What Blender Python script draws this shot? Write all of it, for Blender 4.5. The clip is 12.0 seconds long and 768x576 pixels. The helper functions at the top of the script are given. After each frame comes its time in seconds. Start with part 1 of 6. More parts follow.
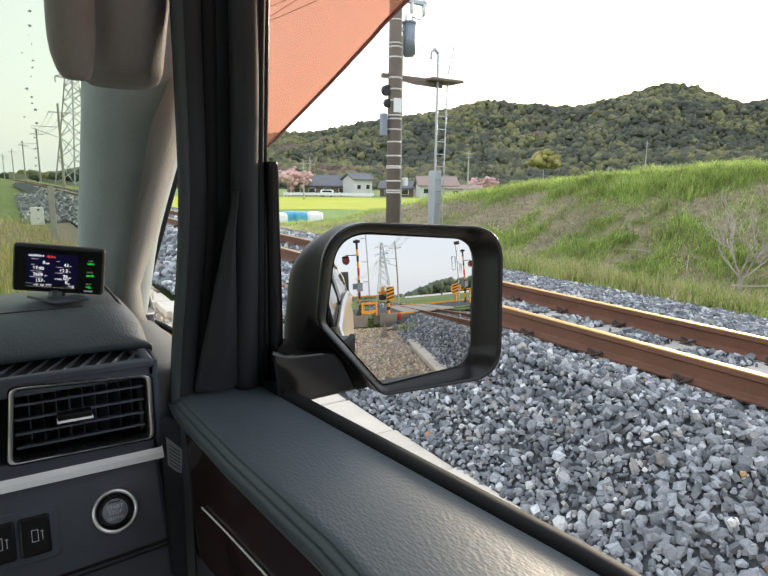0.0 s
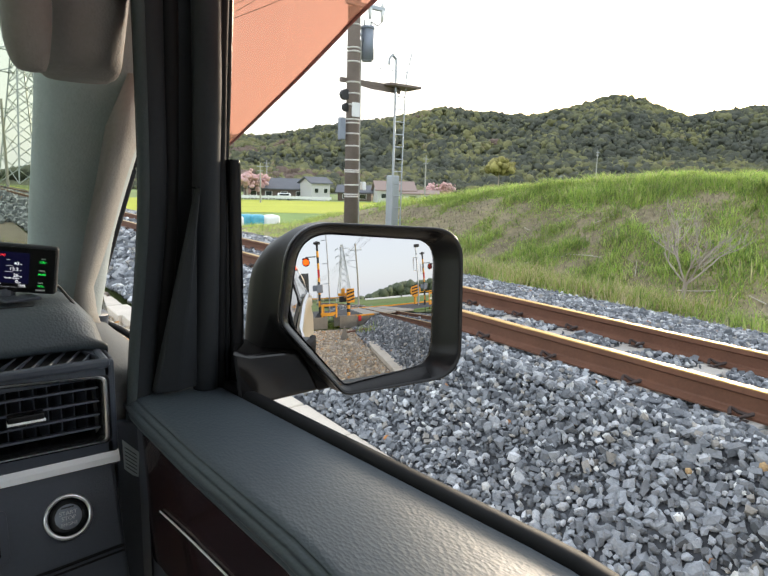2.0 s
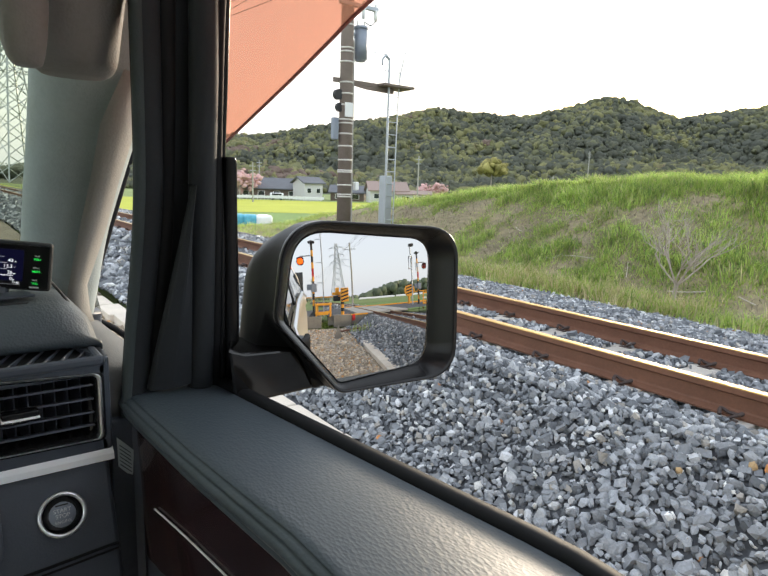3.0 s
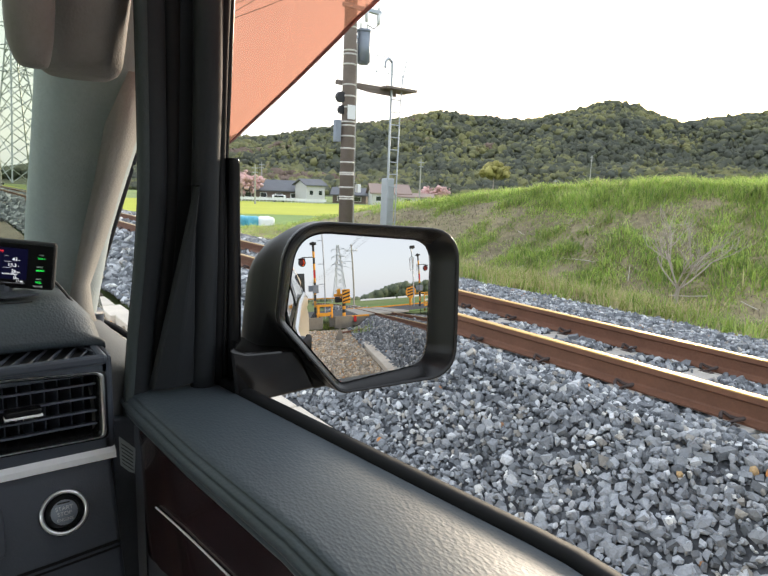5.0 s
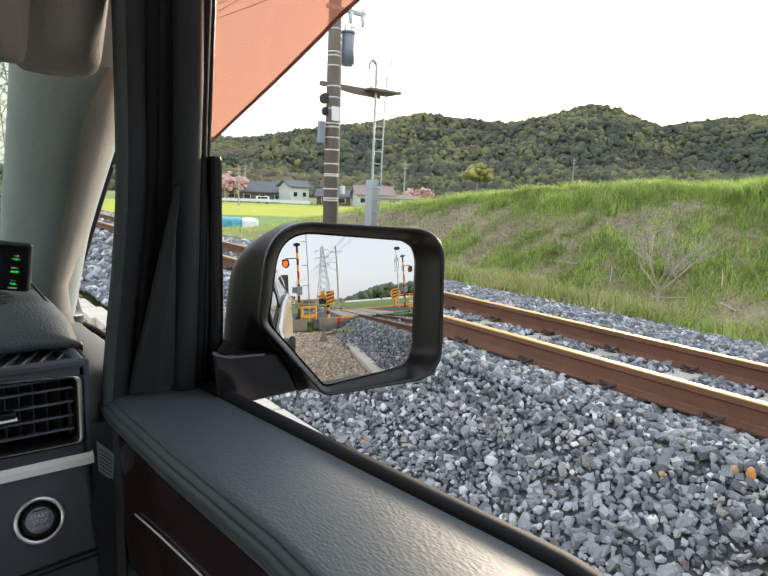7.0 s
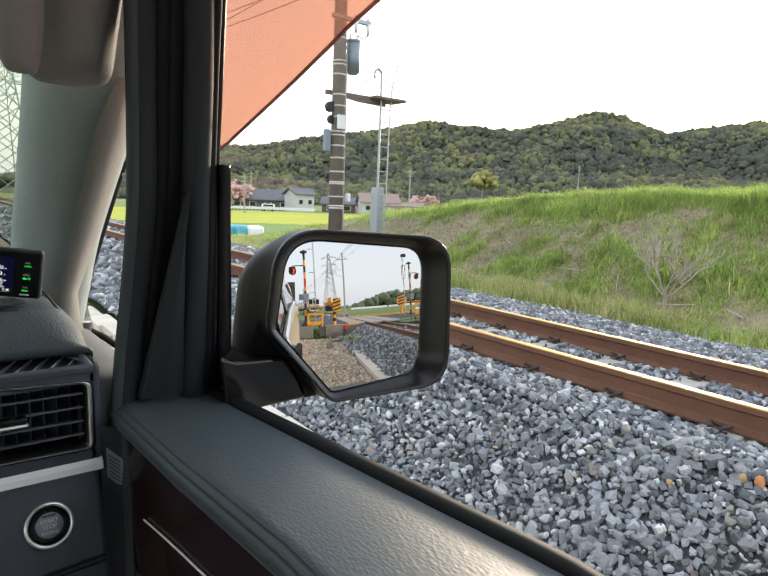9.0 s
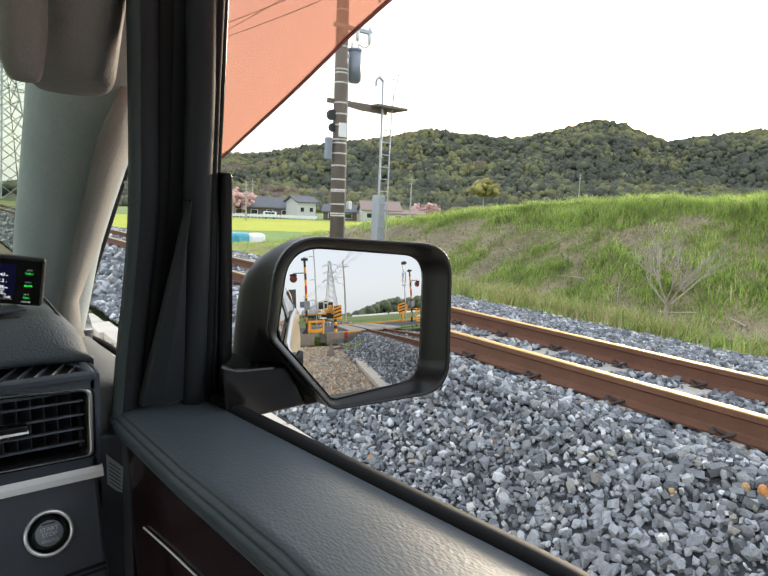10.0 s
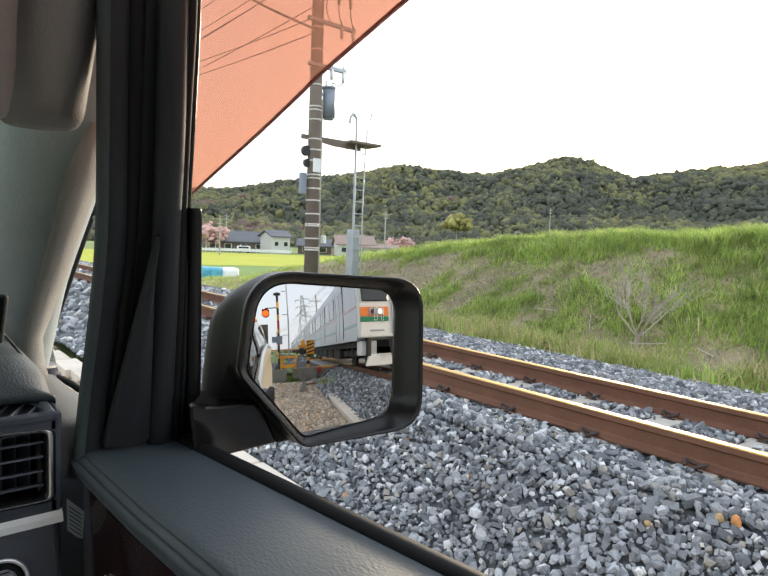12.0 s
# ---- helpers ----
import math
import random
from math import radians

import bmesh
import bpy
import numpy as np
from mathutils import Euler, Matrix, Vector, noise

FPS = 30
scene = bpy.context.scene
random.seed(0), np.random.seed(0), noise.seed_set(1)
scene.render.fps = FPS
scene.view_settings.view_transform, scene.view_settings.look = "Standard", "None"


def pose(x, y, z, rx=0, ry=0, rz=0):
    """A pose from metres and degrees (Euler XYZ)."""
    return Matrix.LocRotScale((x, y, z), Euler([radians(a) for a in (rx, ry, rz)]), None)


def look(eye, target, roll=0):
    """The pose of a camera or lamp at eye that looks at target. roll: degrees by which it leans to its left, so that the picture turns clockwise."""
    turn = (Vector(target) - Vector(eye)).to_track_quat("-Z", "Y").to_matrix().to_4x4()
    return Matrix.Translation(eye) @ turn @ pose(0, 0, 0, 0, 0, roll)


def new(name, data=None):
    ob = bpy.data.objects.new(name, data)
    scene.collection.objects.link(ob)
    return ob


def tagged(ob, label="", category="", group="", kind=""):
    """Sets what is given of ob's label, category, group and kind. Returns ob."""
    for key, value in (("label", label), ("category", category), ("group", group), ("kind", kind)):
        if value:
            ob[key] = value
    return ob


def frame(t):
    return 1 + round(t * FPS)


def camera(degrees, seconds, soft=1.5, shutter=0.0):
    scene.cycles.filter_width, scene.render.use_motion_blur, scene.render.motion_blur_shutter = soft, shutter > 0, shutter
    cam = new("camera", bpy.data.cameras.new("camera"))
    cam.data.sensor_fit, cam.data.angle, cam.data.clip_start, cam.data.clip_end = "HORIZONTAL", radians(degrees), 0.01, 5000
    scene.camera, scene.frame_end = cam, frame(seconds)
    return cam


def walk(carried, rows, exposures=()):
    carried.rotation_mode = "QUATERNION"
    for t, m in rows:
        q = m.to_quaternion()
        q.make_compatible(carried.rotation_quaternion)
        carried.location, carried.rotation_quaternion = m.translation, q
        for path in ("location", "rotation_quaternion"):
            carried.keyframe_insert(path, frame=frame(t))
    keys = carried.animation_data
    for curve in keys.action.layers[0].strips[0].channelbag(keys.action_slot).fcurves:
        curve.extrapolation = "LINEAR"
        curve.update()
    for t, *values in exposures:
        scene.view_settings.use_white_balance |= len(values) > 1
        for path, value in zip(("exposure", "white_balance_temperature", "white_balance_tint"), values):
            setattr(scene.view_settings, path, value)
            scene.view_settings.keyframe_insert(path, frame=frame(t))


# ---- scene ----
cam = camera(66.2, 12.0)
PATH = [
    (0, (0.075, 0.043, 1.466), (1.122, 1.708, 1.104), 0.7),
    (0.5, (0.075, 0.04, 1.467), (1.162, 1.678, 1.101), 0.8),
    (1, (0.072, 0.039, 1.464), (1.188, 1.659, 1.102), 1.1),
    (1.5, (0.07, 0.041, 1.463), (1.213, 1.644, 1.112), 1.3),
    (2, (0.068, 0.042, 1.462), (1.236, 1.629, 1.117), 1.6),
    (2.5, (0.066, 0.042, 1.461), (1.248, 1.618, 1.118), 1.7),
    (3, (0.064, 0.042, 1.46), (1.252, 1.613, 1.117), 1.9),
    (5, (0.062, 0.039, 1.459), (1.247, 1.615, 1.124), 2.2),
    (5.5, (0.061, 0.04, 1.458), (1.255, 1.61, 1.127), 2.3),
    (6, (0.061, 0.041, 1.457), (1.265, 1.604, 1.129), 2.4),
    (6.5, (0.061, 0.042, 1.456), (1.276, 1.596, 1.129), 2.4),
    (7, (0.066, 0.045, 1.457), (1.293, 1.589, 1.13), 2.4),
    (9, (0.062, 0.043, 1.457), (1.277, 1.602, 1.154), 2.3),
    (9.5, (0.062, 0.042, 1.457), (1.274, 1.606, 1.167), 2.3),
    (10, (0.062, 0.042, 1.457), (1.275, 1.607, 1.179), 2.3),
    (10.5, (0.061, 0.041, 1.457), (1.281, 1.604, 1.196), 2.2),
    (11, (0.061, 0.041, 1.458), (1.2926, 1.5989, 1.219), 2.2),
    (11.5, (0.062, 0.041, 1.458), (1.3128, 1.588, 1.25), 2.2),
    (12, (0.065, 0.04, 1.458), (1.3494, 1.5647, 1.297), 2.2),
]
walk(cam, [(t, look(eye, target, roll)) for t, eye, target, roll in PATH])

# ---- light ----
SUN_AZ, SUN_EL = 66.0, 9.0
world = bpy.data.worlds.new("world")
scene.world = world
world.use_nodes = True
wn, wl = world.node_tree.nodes, world.node_tree.links
wn.clear()
sky = wn.new("ShaderNodeTexSky")
sky.sky_type, sky.sun_disc = "NISHITA", False
sky.sun_elevation, sky.sun_rotation = radians(SUN_EL), radians(SUN_AZ)
sky.air_density, sky.dust_density, sky.ozone_density = 1.0, 4.0, 1.0
haze = wn.new("ShaderNodeMixRGB")
haze.inputs[0].default_value = 0.55
haze.inputs[2].default_value = (8.0, 8.55, 9.25, 1)
bg, wout = wn.new("ShaderNodeBackground"), wn.new("ShaderNodeOutputWorld")
bg.inputs[1].default_value = 0.12
wl.new(sky.outputs[0], haze.inputs[1])
wl.new(haze.outputs[0], bg.inputs[0])
wl.new(bg.outputs[0], wout.inputs[0])
sun = new("sun", bpy.data.lights.new("sun", "SUN"))
sun.data.energy, sun.data.angle, sun.data.color = 2.1, radians(12), (1.0, 0.86, 0.68)
a, e = radians(SUN_AZ), radians(SUN_EL)
sun.matrix_world = look((math.sin(a) * 50, math.cos(a) * 50, 50 * math.tan(e)), (0, 0, 0))
scene.view_settings.exposure = 1.25


# ---- materials ----
def mat(name, color, rough=0.6, metal=0.0, var=0.12, scale=8.0, fine=90.0, bump=0.0, bscale=None, spread=0.0, island=0.0, ramp=None, coat=0.0):
    """A surface with variation at two scales. spread: by object, island: by loose piece, ramp: colours for that piece's chance."""
    m = bpy.data.materials.new(name)
    m.use_nodes = True
    n, l = m.node_tree.nodes, m.node_tree.links
    b = n["Principled BSDF"]
    b.inputs["Roughness"].default_value, b.inputs["Metallic"].default_value = rough, metal
    b.inputs["Coat Weight"].default_value = coat
    tc = n.new("ShaderNodeTexCoord")
    t1, t2 = n.new("ShaderNodeTexNoise"), n.new("ShaderNodeTexNoise")
    for t, s in ((t1, scale), (t2, fine)):
        t.inputs["Scale"].default_value, t.inputs["Detail"].default_value = s, 4
        l.new(tc.outputs["Object"], t.inputs["Vector"])
    add = n.new("ShaderNodeMath")
    l.new(t1.outputs[0], add.inputs[0]), l.new(t2.outputs[0], add.inputs[1])
    rng = n.new("ShaderNodeMapRange")
    rng.inputs[1].default_value, rng.inputs[2].default_value = 0.6, 1.4
    rng.inputs[3].default_value, rng.inputs[4].default_value = 1 - var, 1 + var
    l.new(add.outputs[0], rng.inputs[0])
    last = rng.outputs[0]
    if spread or island:
        src = n.new("ShaderNodeNewGeometry").outputs["Random Per Island"] if island else n.new("ShaderNodeObjectInfo").outputs["Random"]
        r2 = n.new("ShaderNodeMapRange")
        w = island or spread
        r2.inputs[3].default_value, r2.inputs[4].default_value = 1 - w, 1 + w
        l.new(src, r2.inputs[0])
        mul = n.new("ShaderNodeMath")
        mul.operation = "MULTIPLY"
        l.new(last, mul.inputs[0]), l.new(r2.outputs[0], mul.inputs[1])
        last = mul.outputs[0]
    mix = n.new("ShaderNodeVectorMath")
    mix.operation = "SCALE"
    mix.inputs[0].default_value = color
    l.new(last, mix.inputs["Scale"])
    if ramp:
        cr = n.new("ShaderNodeValToRGB")
        cr.color_ramp.interpolation = "CONSTANT"
        while len(cr.color_ramp.elements) < len(ramp):
            cr.color_ramp.elements.new(0.5)
        for el, (p, c) in zip(cr.color_ramp.elements, ramp):
            el.position, el.color = p, (*c, 1)
        geo = n.new("ShaderNodeNewGeometry")
        wnz = n.new("ShaderNodeTexWhiteNoise")
        wnz.noise_dimensions = "1D"
        l.new(geo.outputs["Random Per Island"], wnz.inputs["W"])
        l.new(wnz.outputs["Value"], cr.inputs[0])
        l.new(cr.outputs[0], mix.inputs[0])
    l.new(mix.outputs[0], b.inputs["Base Color"])
    if bump:
        bp = n.new("ShaderNodeBump")
        bp.inputs["Strength"].default_value, bp.inputs["Distance"].default_value = bump, 0.01
        t3 = n.new("ShaderNodeTexNoise")
        t3.inputs["Scale"].default_value, t3.inputs["Detail"].default_value = bscale or fine, 5
        l.new(tc.outputs["Object"], t3.inputs["Vector"])
        l.new(t3.outputs[0], bp.inputs["Height"])
        l.new(bp.outputs[0], b.inputs["Normal"])
    return m


def leafy(m, share):
    """Lets light through thin leaves."""
    n, l = m.node_tree.nodes, m.node_tree.links
    b, out = n["Principled BSDF"], n["Material Output"]
    tl, mx = n.new("ShaderNodeBsdfTranslucent"), n.new("ShaderNodeMixShader")
    mx.inputs[0].default_value = share
    l.new(b.inputs["Base Color"].links[0].from_socket, tl.inputs[0])
    l.new(b.outputs[0], mx.inputs[1]), l.new(tl.outputs[0], mx.inputs[2]), l.new(mx.outputs[0], out.inputs[0])


def glow(name, color, strength):
    m = bpy.data.materials.new(name)
    m.use_nodes = True
    b = m.node_tree.nodes["Principled BSDF"]
    b.inputs["Base Color"].default_value = (*[c * 0.5 for c in color], 1)
    b.inputs["Specular IOR Level"].default_value = 0.1
    b.inputs["Emission Color"].default_value, b.inputs["Emission Strength"].default_value = (*color, 1), strength
    return m


def clear(name, color, rough=0.0, mixer=0.0, gloss=0.03):
    """Thin clear sheet: tint that lets light through, and a little gloss."""
    m = bpy.data.materials.new(name)
    m.use_nodes = True
    n, l = m.node_tree.nodes, m.node_tree.links
    n.clear()
    tr, gl = n.new("ShaderNodeBsdfTransparent"), n.new("ShaderNodeBsdfGlossy")
    tl, m1, m2, out = n.new("ShaderNodeBsdfTranslucent"), n.new("ShaderNodeMixShader"), n.new("ShaderNodeMixShader"), n.new("ShaderNodeOutputMaterial")
    tr.inputs[0].default_value, tl.inputs[0].default_value = (*color, 1), (*color, 1)
    gl.inputs["Roughness"].default_value, m1.inputs[0].default_value = rough, mixer
    m2.inputs[0].default_value = gloss
    l.new(tr.outputs[0], m1.inputs[1]), l.new(tl.outputs[0], m1.inputs[2])
    l.new(m1.outputs[0], m2.inputs[1]), l.new(gl.outputs[0], m2.inputs[2])
    l.new(m2.outputs[0], out.inputs[0])
    return m


def leather(name, color, rough=0.5):
    """Soft-touch trim with a fine wrinkled grain."""
    m = mat(name, color, rough, var=0.08, scale=14, fine=220)
    n, l = m.node_tree.nodes, m.node_tree.links
    tc, vo, nz, bp = n.new("ShaderNodeTexCoord"), n.new("ShaderNodeTexVoronoi"), n.new("ShaderNodeTexNoise"), n.new("ShaderNodeBump")
    mp = n.new("ShaderNodeMapping")
    mp.inputs["Scale"].default_value = (1.0, 0.55, 1.0)
    vo.inputs["Scale"].default_value, nz.inputs["Scale"].default_value = 420, 150
    nz.inputs["Detail"].default_value, nz.inputs["Distortion"].default_value = 6, 1.2
    ad = n.new("ShaderNodeMath")
    l.new(tc.outputs["Object"], mp.inputs[0])
    l.new(mp.outputs[0], vo.inputs["Vector"]), l.new(mp.outputs[0], nz.inputs["Vector"])
    l.new(vo.outputs["Distance"], ad.inputs[0]), l.new(nz.outputs[0], ad.inputs[1])
    bp.inputs["Strength"].default_value, bp.inputs["Distance"].default_value = 0.35, 0.0008
    l.new(ad.outputs[0], bp.inputs["Height"]), l.new(bp.outputs[0], n["Principled BSDF"].inputs["Normal"])
    return m


def woodland(name):
    """Mixed spring woods: stands of dark evergreens and of fresh yellow-green leaves, each crown its own tone."""
    m = mat(name, (0.1, 0.1, 0.06), 0.95, var=0.28, scale=0.25, fine=1.6, bump=0.5, bscale=1.2)
    n, l = m.node_tree.nodes, m.node_tree.links
    tc, nz, n2, geo, ad, a2, cr, ml = (n.new("ShaderNode" + k) for k in ("TexCoord", "TexNoise", "TexNoise", "NewGeometry", "Math", "Math", "ValToRGB", "VectorMath"))
    for t, sc in ((nz, 0.014), (n2, 0.06)):
        t.inputs["Scale"].default_value, t.inputs["Detail"].default_value = sc, 4
        l.new(tc.outputs["Object"], t.inputs["Vector"])
    ad.operation = a2.operation = "MULTIPLY_ADD"
    ad.inputs[1].default_value, a2.inputs[1].default_value = 0.30, 0.55
    l.new(n2.outputs[0], a2.inputs[0]), l.new(nz.outputs[0], a2.inputs[2])
    l.new(geo.outputs["Random Per Island"], ad.inputs[0]), l.new(a2.outputs[0], ad.inputs[2])
    # the darkest tones are lifted: some distance haze is put into the colour
    cols = ((0.70, (0.13, 0.14, 0.112)), (0.86, (0.158, 0.166, 0.12)), (0.93, (0.215, 0.225, 0.13)), (1.0, (0.29, 0.29, 0.14)), (1.1, (0.34, 0.33, 0.15)), (1.18, (0.28, 0.21, 0.17)))
    while len(cr.color_ramp.elements) < len(cols):
        cr.color_ramp.elements.new(0.5)
    for el, (p, c) in zip(cr.color_ramp.elements, cols):
        el.position, el.color = (p - 0.6) / 0.65, (*c, 1)
    rg = n.new("ShaderNodeMapRange")
    rg.inputs[1].default_value, rg.inputs[2].default_value = 0.6, 1.25
    ml.operation = "SCALE"
    l.new(ad.outputs[0], rg.inputs[0]), l.new(rg.outputs[0], cr.inputs[0]), l.new(cr.outputs[0], ml.inputs[0])
    src = [k for k in l if k.to_node == n["Principled BSDF"] and k.to_socket.name == "Base Color"][0].from_node
    l.new(src.inputs["Scale"].links[0].from_socket, ml.inputs["Scale"])
    l.new(ml.outputs[0], n["Principled BSDF"].inputs["Base Color"])
    return m


